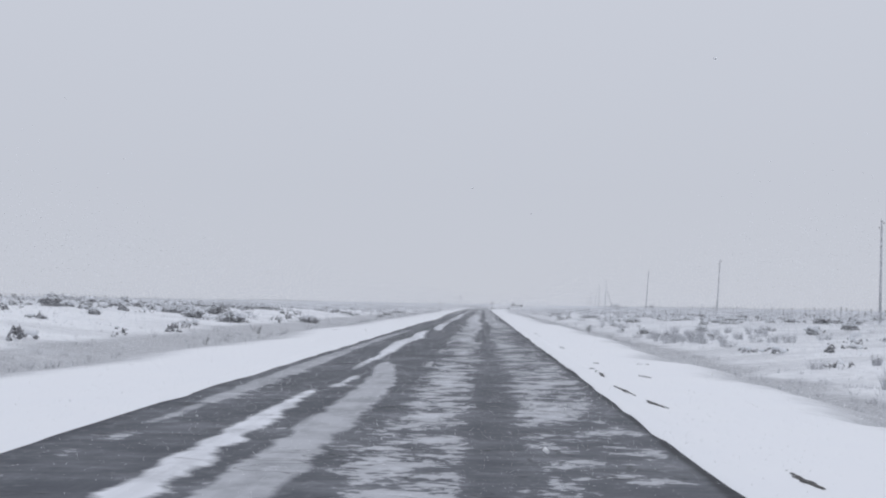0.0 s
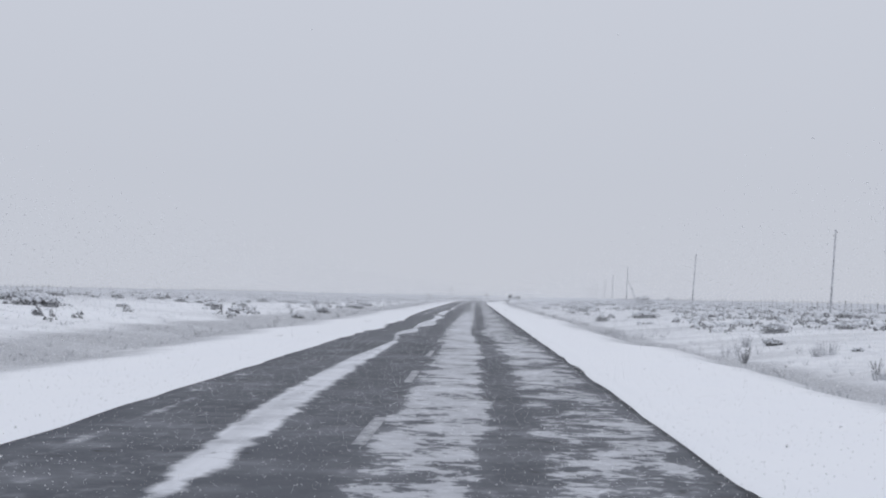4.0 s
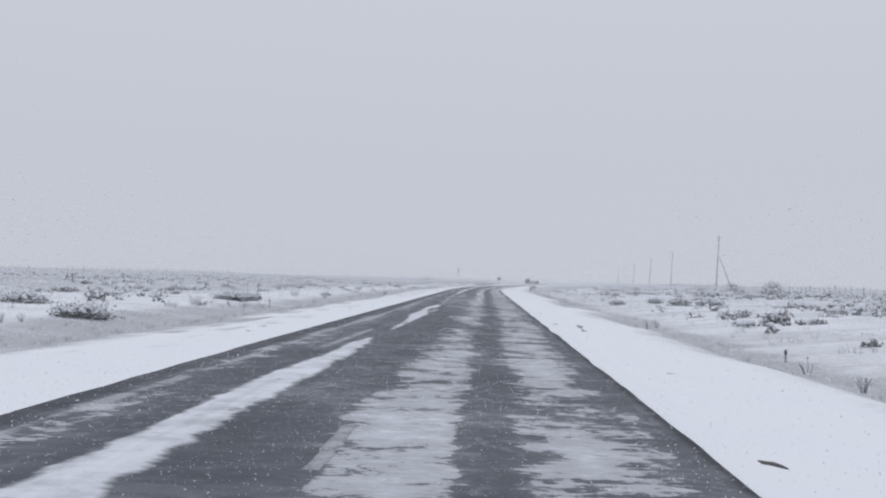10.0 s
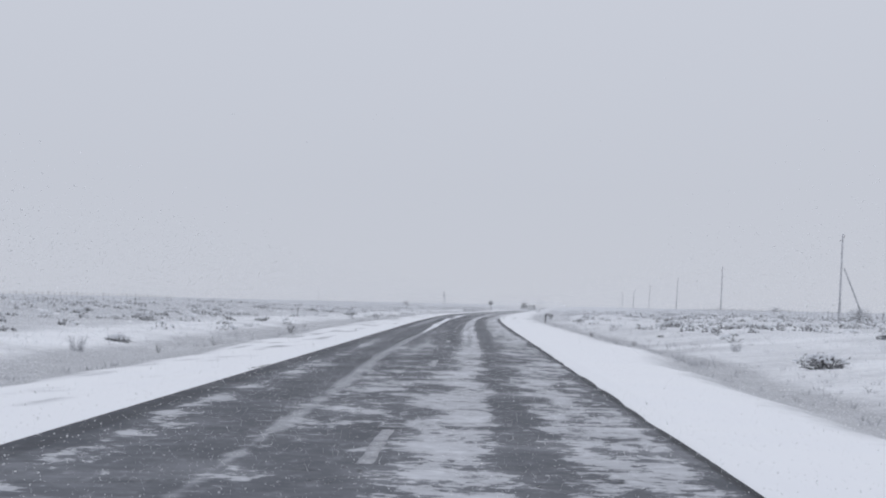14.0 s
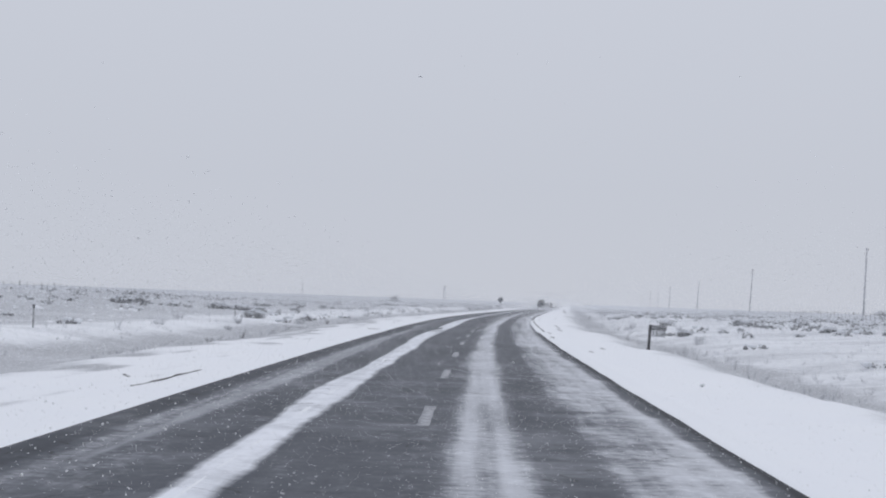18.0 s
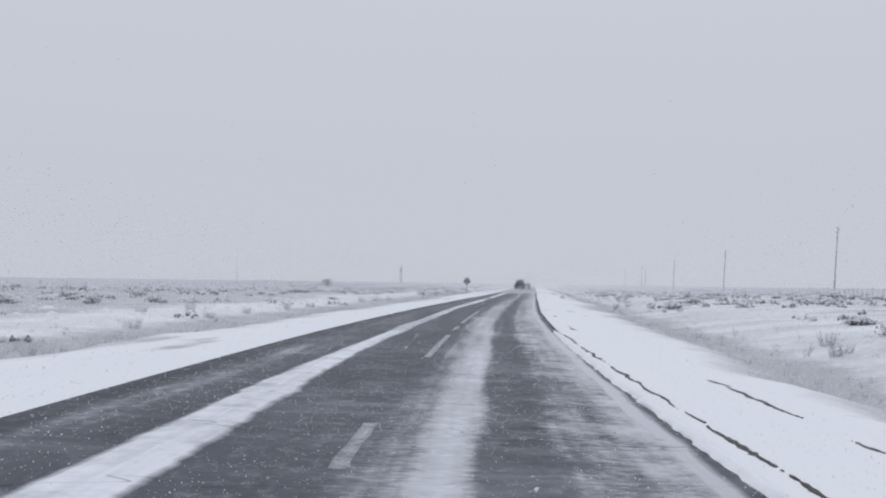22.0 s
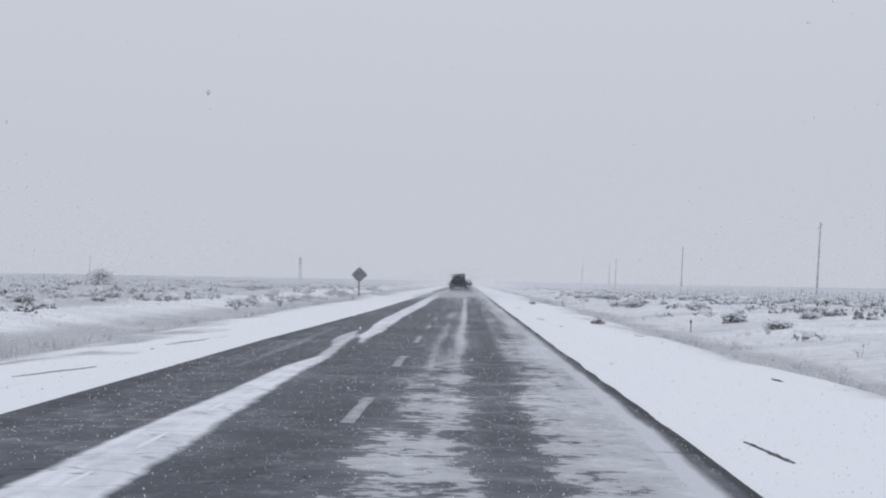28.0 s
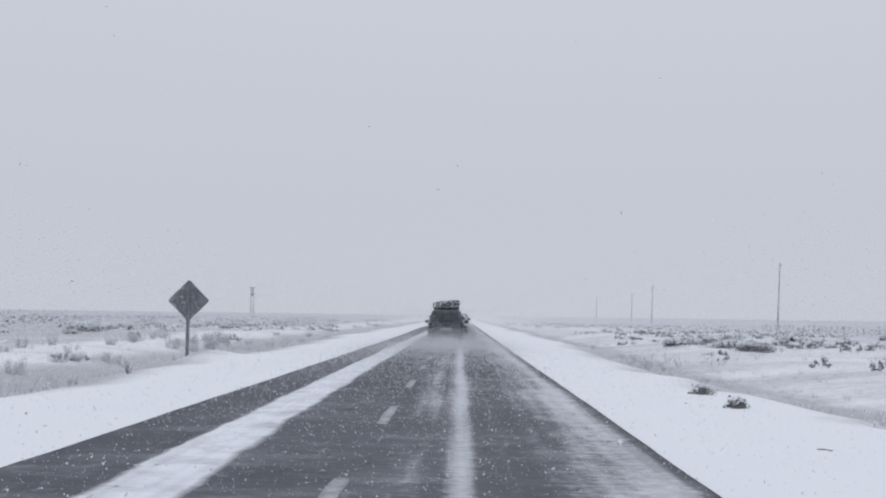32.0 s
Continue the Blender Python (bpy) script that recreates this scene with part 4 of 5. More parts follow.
for kind, s, lat in SPOTS:
    ob = new("weed", WEEDS[kind])
    ob.matrix_basis = spot(s, lat, rng.uniform(0, 360), rng.uniform(0.55, 1.1))
    tagged(ob, "dry dark weed stalks standing out of the verge snow", "weed", "verge weeds")


# ---- bare earth breaking through the snow of the shoulders ----
# slits and streaks: from (metres along, metres right of the centre) to the same
SLITS = [(10.8, 4.04, 9.7, 4.09), (21.6, 3.68, 19.1, 3.81), (18.5, 3.82, 17.1, 3.96), (27.7, 3.82, 27.0, 3.91), (25.9, 3.86, 24.1, 3.79), (25.4, 4.62, 24.6, 4.84), (41.3, 4.0, 40.2, 4.12), (30.3, 4.15, 30.1, 4.31),
         (61.2, 4.01, 60.0, 4.1), (55.6, 3.93, 54.8, 4.06), (153.5, 3.62, 153.0, 3.78), (182.6, 4.37, 181.1, 4.46), (179.8, 4.28, 178.7, 4.33), (183.6, 3.64, 183.1, 3.8), (183.8, 4.48, 182.2, 4.56), (196.9, 3.77, 196.5, 3.87)]
SLITS_BEND = [(285.8, -4.71, 290.0, -4.64), (288.4, -5.7, 287.7, -5.3), (309.1, 4.8, 308.2, 4.95), (305.0, 4.06, 304.4, 4.2), (320.2, 3.6, 317.9, 3.68), (339.6, 4.66, 337.4, 4.8),
              (337.4, 4.8, 334.6, 4.87), (328.3, 3.78, 327.4, 3.86), (326.2, 3.76, 325.7, 3.87), (351.5, 4.87, 350.3, 5.08), (350.2, 4.96, 346.0, 5.0), (343.9, 4.94, 343.0, 5.03), (374.4, 3.84, 373.3, 3.96), (372.4, 3.86, 370.5, 3.95),
              (399.2, 3.5, 398.4, 3.89), (398.6, 4.8, 396.9, 5.24), (387.2, 3.8, 385.9, 3.87)]
SLITS_LAST = [(432.4, 3.84, 431.1, 3.96), (440.6, 6.17, 440.0, 6.21), (468.4, 4.02, 466.8, 4.31), (471.4, 6.18, 470.2, 6.34), (461.0, 4.39, 460.6, 4.4), (488.4, 4.08, 487.0, 4.24), (456.2, 6.2, 455.3, 6.42), (438.7, -5.57, 440.8, -4.95),
              (447.4, -5.54, 450.4, -5.05), (267.4, -5.47, 268.9, -5.59), (228.7, -4.0, 230.8, -3.85), (119.1, -4.75, 118.8, -4.35), (389.6, 5.4, 389.2, 5.5), (322.5, -4.3, 323.4, -5.0)]
CRUMBS = [(96.0, -5.4), (201.0, -5.2), (205.5, -4.6), (209.0, -5.8), (297.0, -5.0), (303.0, -5.4), (308.0, -5.8), (338.0, -4.9), (395.0, -5.0), (401.3, -5.2), (446.0, -5.4), (175.0, -4.9), (178.0, -5.3), (120.0, -5.0), (14.0, -5.2), (502.0, 5.0),
          (495.0, 5.2), (476.0, 3.9), (31.0, 5.6), (62.0, -6.3), (163.0, 4.4)]


def crumbs(seed, n):
    """Crumbs of earth strewn along one way."""
    rs = np.random.RandomState(seed)
    p = np.stack([rs.normal(0, 0.17, n), rs.normal(0, 0.06, n), rs.uniform(-0.006, 0.004, n)], -1)
    v, f = lumps(p, rs.gamma(2.0, 0.013, n), rs, 1)
    v[:, 2] *= 0.45
    return v, f


def slit(s0, lat0, s1, lat1, half, seed):
    """A ragged bare streak, thickest in its middle, a hand high at most, sunk into the snow."""
    n = max(8, int(math.hypot(s1 - s0, lat1 - lat0) / 0.06))
    t = np.linspace(0, 1, n)
    s, lat = s0 + (s1 - s0) * t, lat0 + (lat1 - lat0) * t + 0.035 * wave(t * n / 9.0, 0.0, seed)
    w = half * np.sin(pi * np.clip(t, 0.02, 0.98)) ** 0.6 * (0.75 + 0.4 * wave(t * n / 11.0, 1.0, seed) + 0.5 * wave(t * n / 1.6, 2.0, seed))
    pts = []
    for side, up in ((-1.0, -0.03), (-0.55, 0.012), (0.5, 0.016), (1.0, -0.03)):
        lat_ = lat + side * np.maximum(w, 0.003)
        x, y = plan(s, lat_)
        pts.append(np.stack([x, y, rise(s, lat_) - 0.03 * (w < 0.008) + up * (0.7 + 0.5 * wave(t * n / 2.0, side, seed + 3))], -1))
    i = np.arange(n - 1)
    quads = np.concatenate([np.stack([i + j * n, i + (j + 1) * n, i + (j + 1) * n + 1, i + j * n + 1], -1) for j in range(3)])
    return np.concatenate(pts), np.concatenate([quads[:, [0, 1, 2]], quads[:, [0, 2, 3]]])


def bare_earth():
    rs = np.random.RandomState(45)
    pieces = []
    for i, row in enumerate(SLITS + SLITS_BEND + SLITS_LAST):
        pieces.append(slit(*row, rs.uniform(0.05, 0.08), 300 + i))
    for i, (s, lat) in enumerate(CRUMBS):
        m = np.array(spot(s, lat + rs.uniform(-0.1, 0.1), 45 + rs.uniform(-50, 40), rs.uniform(0.45, 0.9), 0.004))
        v, f = crumbs(41 + i, 18)
        pieces.append((v @ m[:3, :3].T + m[:3, 3], f))
    # the rut beside the road in the bend
    for a, b_ in ((329.5, 336.8), (337.2, 346.0), (346.3, 354.5), (355.0, 361.5), (361.9, 368.4)):
        pieces.append(slit(a, float(np.interp(a, [329, 345, 362, 369], [3.66, 3.6, 3.46, 3.42])), b_, float(np.interp(b_, [329, 345, 362, 369], [3.66, 3.6, 3.46, 3.42])), 0.05, int(a)))
    tagged(new("bare_earth", mesh_of("bare_earth", *joined(*pieces), [EARTH])), "dark wet earth breaking through the shoulder snow", "bare earth", kind="stuff")


bare_earth()


# ---- telegraph poles ----
def pole(s, lat, tall, lean, strut=0, label="leaning wooden telegraph pole coloured pale for haze"):
    base = new("telegraph_pole")
    base.matrix_basis = spot(s, lat)
    tagged(base, label, "pole", "telegraph poles")
    top = Vector((tan(rad(lean)) * tall, 0, tall))
    part("shaft", rod((0, 0, -0.4), top, 0.11, 0.075, 12), HAZED_POLE_WOOD, base, smooth=True)
    part("cap", rod(top, top + Vector((0, 0, 0.05)), 0.1, 0.03, 12), SNOW, base, "snow-capped top", smooth=True)
    for h, side in ((0.25, 1), (0.6, -1)):
        p = top * ((tall - h) / tall)
        pin = part("insulator", rod(p + Vector((side * 0.09, 0, 0)), p + Vector((side * 0.17, 0, 0.02)), 0.012, 0.012, 6), STEEL, base)
        part("bell", rod(p + Vector((side * 0.17, 0, 0.0)), p + Vector((side * 0.17, 0, 0.11)), 0.035, 0.022, 8), CERAMIC, pin)
    if strut:
        part("strut", rod((strut * 1.0, 0.3, -0.4), top * 0.62 + Vector((0.1 * strut, 0, 0)), 0.085, 0.065, 10), HAZED_POLE_WOOD, base, "slanting wooden brace", smooth=True)
    return base


POLES = [(88.4, 30.9, 7.5, 1.2, 0), (167.9, 34.6, 7.5, 3.6, 0), (232.5, 33.5, 7.6, 4.2, 0), (308.0, 33.2, 7.6, 2.4, 2.6), (389.7, 36.3, 7.5, 2.0, 0), (466.2, 36.5, 7.5, 3.3, 0), (536.7, 35.4, 7.4, 3.0, 0), (607.7, 35.1, 7.3, 2.4, 0),
         (692.4, 35.4, 7.4, 1.6, 0), (781.5, 44.8, 7.6, 1.0, 0), (817.8, 40.0, 7.5, 1.0, 0)]
for row in POLES:
    pole(row[0], row[1], row[2] + 0.3, row[3], strut=row[4], label="wooden telegraph pole held by a slanting brace" if row[4] else "leaning wooden telegraph pole coloured pale for haze")


def transformer_poles():
    base = new("transformer_platform")
    base.matrix_basis = spot(721.2, -41.7)
    tagged(base, "pair of wooden poles carrying a small transformer", "pole")
    for x in (-0.26, 0.26):
        part("pole", rod((x, 0, -0.4), (x, 0, 6.2), 0.11, 0.085, 12), HAZED_POLE_WOOD, base, smooth=True)
    part("crossarm", box(-0.55, 0.55, -0.06, 0.06, 6.2, 6.3, 0.012), WOOD, base)
    # tank and fuse box take the haze-paled pole colour too
    tank = part("transformer", box(-0.36, 0.26, -0.28, 0.28, 4.6, 5.2, 0.06), HAZED_POLE_WOOD, base, "small transformer tank coloured pale for haze")
    part("bushing", rod((-0.2, 0, 5.25), (-0.2, 0, 5.5), 0.05, 0.035, 8), CERAMIC, tank)
    part("bushing", rod((0.12, 0, 5.25), (0.12, 0, 5.5), 0.05, 0.035, 8), CERAMIC, tank)
    part("fuse_box", box(-0.3, 0.16, -0.18, 0.18, 5.66, 5.95, 0.03), HAZED_POLE_WOOD, base)


transformer_poles()
pole(741.9, -102.9, 6.4, 0.5)


# ---- wire fences ----
def fence(lat, s0, s1, label):
    base = new("wire_fence")
    tagged(base, label, "fence")
    post = mesh_of("post", *joined(prisms(np.array([[0, 0, -0.3]]), np.array([[0.03, 0, 1.08]]), 0.085, 0.07, None), lumps(np.array([[0.03, 0, 1.09]]), np.array([0.075]), np.random.RandomState(1))), [POST_WOOD])
    drop_a, drop_b = [], []
    r = random.Random(int(abs(lat)))
    s = s0
    tops = []
    while s < s1:
        ob = new("post", post)
        ob.parent = base
        ob.matrix_basis = spot(s, lat, r.uniform(-30, 30)) @ pose(0, 0, 0, r.uniform(-3, 3), r.uniform(-4, 4))
        tops.append(s)
        for i in range(1, 5):
            d = s + i * 10.5 / 5 + r.uniform(-0.1, 0.1)
            x, y = plan(d, lat)
            z = float(rise(d, lat))
            drop_a.append((float(x), float(y), z + 0.02 * r.random()))
            drop_b.append((float(x) + r.uniform(-0.05, 0.05), float(y), z + r.uniform(0.85, 1.05)))
        s += 10.5
    ob = new("fence_infill", mesh_of("fence_infill", *prisms(np.array(drop_a), np.array(drop_b), 0.055, 0.048, None), [POST_WOOD]))
    ob.parent = base
    tagged(ob, "thin wooden droppers tied to the wires", kind="stuff")
    ss = np.array(tops)
    x, y = plan(ss, np.full(len(ss), lat))
    for h in (0.25, 0.45, 0.65, 0.85, 1.0):
        p = np.stack([x, y, rise(ss, lat) + h], -1)
        w = new("wire", mesh_of("wire", *prisms(p[:-1], p[1:], 0.006, 0.006, None), [WIRE]))
        w.parent = base
    return base


fence(-66.0, 60, 700, "old wire fence with grey wooden posts along the steppe")
fence(42.0, 40, 640, "old wire fence with grey wooden posts beyond the poles")


# ---- small marker posts by the ditch ----
def marker(s, lat, tall, label):
    base = new("marker_post")
    base.matrix_basis = spot(s, lat)
    tagged(base, label, "marker post", "marker posts")
    part("stake", box(-0.025, 0.025, -0.025, 0.025, -0.2, tall, 0.008), POST_WOOD, base)
    part("cap", box(-0.032, 0.032, -0.032, 0.032, tall - 0.12, tall + 0.01, 0.01), SIGN_BLACK, base, "dark painted top")


for s, lat, tall in ((175.3, 9.4, 0.32), (231.3, -15.8, 0.85), (245.3, -19.5, 0.8), (209.0, -10.8, 0.5), (308.0, -15.0, 0.8), (470.0, 10.5, 0.5), (341.0, -15.6, 0.75)):
    marker(s, lat, tall, "short grey marker stake standing in the snow")


# ---- the kilometre sign ----
def lettering(words, size, mat, parent, x, y, z):
    cu = bpy.data.curves.new("lettering", "FONT")
    cu.body, cu.size, cu.extrude, cu.align_x, cu.align_y = words, size, 0.003, "CENTER", "CENTER"
    tmp = bpy.data.objects.new("lettering", cu)
    me = bpy.data.meshes.new_from_object(tmp)
    bpy.data.objects.remove(tmp)
    me.materials.append(mat)
    ob = new("lettering", me)
    ob.parent = parent
    ob.matrix_basis = pose(x, y, z, 90, 0, 0)
    return ob


def kilometre_sign():
    base = new("kilometre_sign")
    base.matrix_basis = spot(318.7, 7.75, 4) @ pose(0, 0, 0, 0, 3, 0)
    tagged(base, "black and white kilometre sign on a dark post in the snow", "road sign")
    part("post", box(-0.055, 0.055, -0.05, 0.05, -0.3, 1.2, 0.012), SIGN_BLACK, base, "dark square post")
    foot = rod((-0.16, 0, -0.1), (-0.0, 0, 0.18), 0.09, 0.06, 8)
    part("foot", foot, EARTH, base, "dark earth at the foot")
    upper = part("route_plate", box(0.05, 0.7, -0.062, -0.05, 0.98, 1.18, 0.006), SIGN_BLACK, base, "black plate with white letters")
    lettering("RN 237", 0.19, SIGN_WHITE, upper, 0.385, -0.066, 1.08)
    lower = part("number_plate", box(0.07, 0.68, -0.062, -0.05, 0.69, 0.972, 0.006), SIGN_WHITE, base, "white plate with black figures")
    lettering("1538", 0.3, SIGN_BLACK, lower, 0.375, -0.066, 0.83)
    part("clamp", box(0.03, 0.12, -0.075, -0.045, 1.0, 1.05, 0.004), STEEL, base)


kilometre_sign()


# ---- the diamond warning sign, seen from behind ----
def diamond_sign():
    base = new("warning_sign")
    base.matrix_basis = spot(519.5, -7.85, 0)
    tagged(base, "diamond warning sign seen from its grey snow-flecked back", "road sign")
    part("post", box(-0.05, 0.05, -0.045, 0.045, -0.4, 2.25, 0.012), SIGN_BACK, base, "dark weathered post")
    bm = bmesh.new()
    bmesh.ops.create_cube(bm, size=1.0, matrix=Matrix.Translation((0, 0.06, 1.8)) @ Matrix.Rotation(pi / 4, 4, "Y") @ Matrix.Diagonal((0.97, 0.012, 0.97, 1)))
    bmesh.ops.bevel(bm, geom=[e for e in bm.edges if abs(e.verts[0].co.y - e.verts[1].co.y) > 0.005], offset=0.035, segments=3, affect="EDGES")
    plate = part("plate", bm, SIGN_BACK, base, "grimy grey metal back")
    rs = np.random.RandomState(4)
    p = np.stack([rs.uniform(-0.6, 0.6, 190), np.full(190, 0.05), 1.8 + rs.uniform(-0.6, 0.6, 190)], -1)
    p = p[np.abs(p[:, 0]) + np.abs(p[:, 2] - 1.8) < 0.53]
    v, f = lumps(p, rs.gamma(2.2, 0.0042, len(p)), rs)
    snow = new("stuck_snow", mesh_of("stuck_snow", v, f, [SNOW], smooth=True))
    snow.parent = plate
    tagged(snow, kind="stuff")
    for z in (1.55, 2.1):
        part("bracket", box(-0.16, 0.16, -0.055, 0.056, z, z + 0.05, 0.006), SIGN_BACK, base)
    for z in (1.575, 2.125):
        part("bolt", rod((0, -0.075, z), (0, -0.05, z), 0.016, 0.016, 6), STEEL, base)


diamond_sign()


# ---- vehicles ahead ----
def loft(sections, bm=None):
    """A closed body through cross-sections of equal length, given as (y, [(x, z), ...])."""
    bm = bm or bmesh.new()
    rings = [[bm.verts.new((x, y, z)) for x, z in pts] for y, pts in sections]
    n = len(rings[0])
    for a, b_ in zip(rings, rings[1:]):
        for i in range(n):
            bm.faces.new((a[i], a[(i + 1) % n], b_[(i + 1) % n], b_[i]))
    bm.faces.new(rings[0])
    bm.faces.new(rings[-1][::-1])
    bmesh.ops.recalc_face_normals(bm, faces=bm.faces)
    return bm


def shell(half, low, high, round_=0.12):
    """Cross-section of a car body: rounded, a little narrower at the sill and shoulder."""
    h = half
    return [(-h + round_ * 0.6, low), (-h, low + round_), (-h - 0.015, (low + high) / 2), (-h + 0.03, high - round_), (-h + round_, high), (h - round_, high), (h - 0.03, high - round_), (h + 0.015, (low + high) / 2), (h, low + round_), (h - round_ * 0.6, low)]


def cabin(half_low, half_high, low, high):
    return [(-half_low, low), (-half_low + 0.02, low + 0.1), (-half_high - 0.04, high - 0.12), (-half_high + 0.06, high), (half_high - 0.06, high), (half_high + 0.04, high - 0.12), (half_low - 0.02, low + 0.1), (half_low, low)]


def wheel(base, x, y, r):
    bm = rod((x - 0.12, y, r), (x + 0.12, y, r), r, r, 24)
    bmesh.ops.bevel(bm, geom=[e for e in bm.edges if abs(e.verts[0].co.x - e.verts[1].co.x) < 1e-4], offset=0.03, segments=2, affect="EDGES")
    w = part("wheel", bm, RUBBER, base, smooth=True)
    part("rim", rod((x - 0.125, y, r), (x + 0.125, y, r), r * 0.6, r * 0.6, 18), STEEL, w)


def vehicle(name, s, lat, paint, label, roof=1.75, cargo=False, long=4.6):
    base = new(name)
    x, y = plan(s, lat)
    base.matrix_basis = pose(float(x), float(y), 0.012, 0, 0, -math.degrees(heading(s)))
    tagged(base, label, "car")
    body = loft([(-0.02, shell(0.84, 0.5, 1.0)), (0.1, shell(0.9, 0.42, 1.08)), (0.5, shell(0.92, 0.36, 1.1)), (long - 1.3, shell(0.92, 0.34, 1.08)), (long - 0.35, shell(0.9, 0.36, 0.98)), (long - 0.05, shell(0.8, 0.42, 0.84)), (long, shell(0.74, 0.46, 0.76))])
    part("body", body, paint, base, smooth=False)
    top = loft([(0.12, cabin(0.84, 0.66, 1.05, roof - 0.06)), (0.4, cabin(0.87, 0.7, 1.05, roof)), (long * 0.5, cabin(0.88, 0.72, 1.05, roof + 0.02)), (long * 0.62, cabin(0.86, 0.7, 1.05, roof - 0.06)), (long * 0.76, cabin(0.84, 0.68, 1.02, 1.12))])
    part("cabin", top, paint, base)
    bm = bmesh.new()
    rear = [(-0.66, 1.16), (0.66, 1.16), (0.57, roof - 0.16), (-0.57, roof - 0.16)]
    vs = [bm.verts.new((px, 0.085 + 0.0 * pz, pz)) for px, pz in rear] + [bm.verts.new((px, 0.2, pz)) for px, pz in rear]
    for q in ((0, 1, 2, 3), (4, 5, 6, 7), (0, 1, 5, 4), (1, 2, 6, 5), (2, 3, 7, 6), (3, 0, 4, 7)):
        bm.faces.new([vs[i] for i in q])
    bmesh.ops.recalc_face_normals(bm, faces=bm.faces)
    window = part("rear_window", bm, GLASS, base)
    part("wiper", rod((-0.25, 0.075, 1.18), (0.2, 0.075, 1.24), 0.01, 0.008, 6), TRIM, window)
    for sx in (-1, 1):
        part("side_window", box(sx * 0.83 - 0.03, sx * 0.83 + 0.03, 0.6, long * 0.58, 1.16, roof - 0.28, 0.02), GLASS, base)
        part("tail_lamp", box(sx * 0.8 - 0.09, sx * 0.8 + 0.09, -0.045, 0.1, 0.86, 1.1, 0.02), RED_LENS, base)
        mirror = part("mirror", box(sx * 1.03 - 0.1, sx * 1.03 + 0.1, long * 0.62, long * 0.62 + 0.12, 1.08, 1.24, 0.04), TRIM, base)
        part("mirror_arm", box(min(sx * 0.84, sx * 0.95), max(sx * 0.84, sx * 0.95), long * 0.62 + 0.03, long * 0.62 + 0.09, 1.1, 1.15, 0.01), TRIM, mirror)
        wheel(base, sx * 0.76, 0.85, 0.36)
        wheel(base, sx * 0.76, long - 0.9, 0.36)
    part("bumper", box(-0.86, 0.86, -0.12, 0.1, 0.42, 0.66, 0.05), TRIM, base)
    plate = part("number_plate", box(-0.26, 0.26, -0.035, 0.0, 0.74, 0.86, 0.006), SIGN_WHITE, base)
    for i in range(6):
        part("bar", box(-0.21 + i * 0.075, -0.17 + i * 0.075, -0.04, -0.034, 0.77, 0.83), SIGN_BLACK, plate)
    part("door_handle", box(-0.12, 0.12, -0.035, 0.02, 1.0, 1.04, 0.01), TRIM, base)
    part("exhaust", rod((0.5, -0.1, 0.32), (0.5, 0.4, 0.32), 0.035, 0.035, 8), STEEL, base)
    if cargo:
        rack = part("roof_rack", box(-0.6, 0.6, 0.45, 2.3, roof + 0.0, roof + 0.06, 0.015), TRIM, base)
        for yy in (0.6, 1.3, 2.1):
            for sx in (-1, 1):
                part("rack_foot", box(sx * 0.6 - 0.03, sx * 0.6 + 0.03, yy, yy + 0.06, roof - 0.05, roof + 0.05), TRIM, rack)
        rs = np.random.RandomState(3)
        for bx, wide_, tall, y0, y1 in ((-0.47, 0.2, 0.24, 0.45, 1.3), (-0.08, 0.24, 0.34, 0.55, 1.6), (0.38, 0.27, 0.38, 0.5, 1.9), (-0.26, 0.26, 0.3, 1.4, 2.25), (0.16, 0.2, 0.24, 1.75, 2.3)):
            bm = box(bx - wide_, bx + wide_, y0, y1, roof + 0.05, roof + 0.08 + tall, 0.08)
            for v in bm.verts:
                v.co += Vector(rs.normal(0, 0.022, 3).tolist())
            powder = lumps(np.stack([bx + rs.uniform(-wide_, wide_, 48) * 0.9, rs.uniform(y0 - 0.02, y0 + 0.2, 48), roof + 0.06 + tall * rs.uniform(0.15, 1.05, 48)], -1), rs.uniform(0.015, 0.05, 48), rs)
            load = part("load", bm, CANVAS, base, "bundle under a dark tarpaulin")
            crust = new("snow_crust", mesh_of("snow_crust", *powder, [SNOW], smooth=True))
            crust.parent = load
            tagged(crust, kind="stuff")
            for yy in (y0 + 0.2, y1 - 0.25):
                part("strap", box(bx - wide_ - 0.015, bx + wide_ + 0.015, yy, yy + 0.04, roof + 0.07, roof + 0.1 + tall, 0.005), TRIM, load)
    return base


vehicle("off_road_car", 540.5, 0.34, CAR_DARK, "dark off-road car with bundles on its roof, grimed with snow", 1.78, True)
vehicle("car", 580.0, 0.8, CAR_WHITE, "white car grimed with road snow", 1.55)
vehicle("car", 604.0, 1.0, CAR_GREY, "grey car grimed with road snow", 1.7)


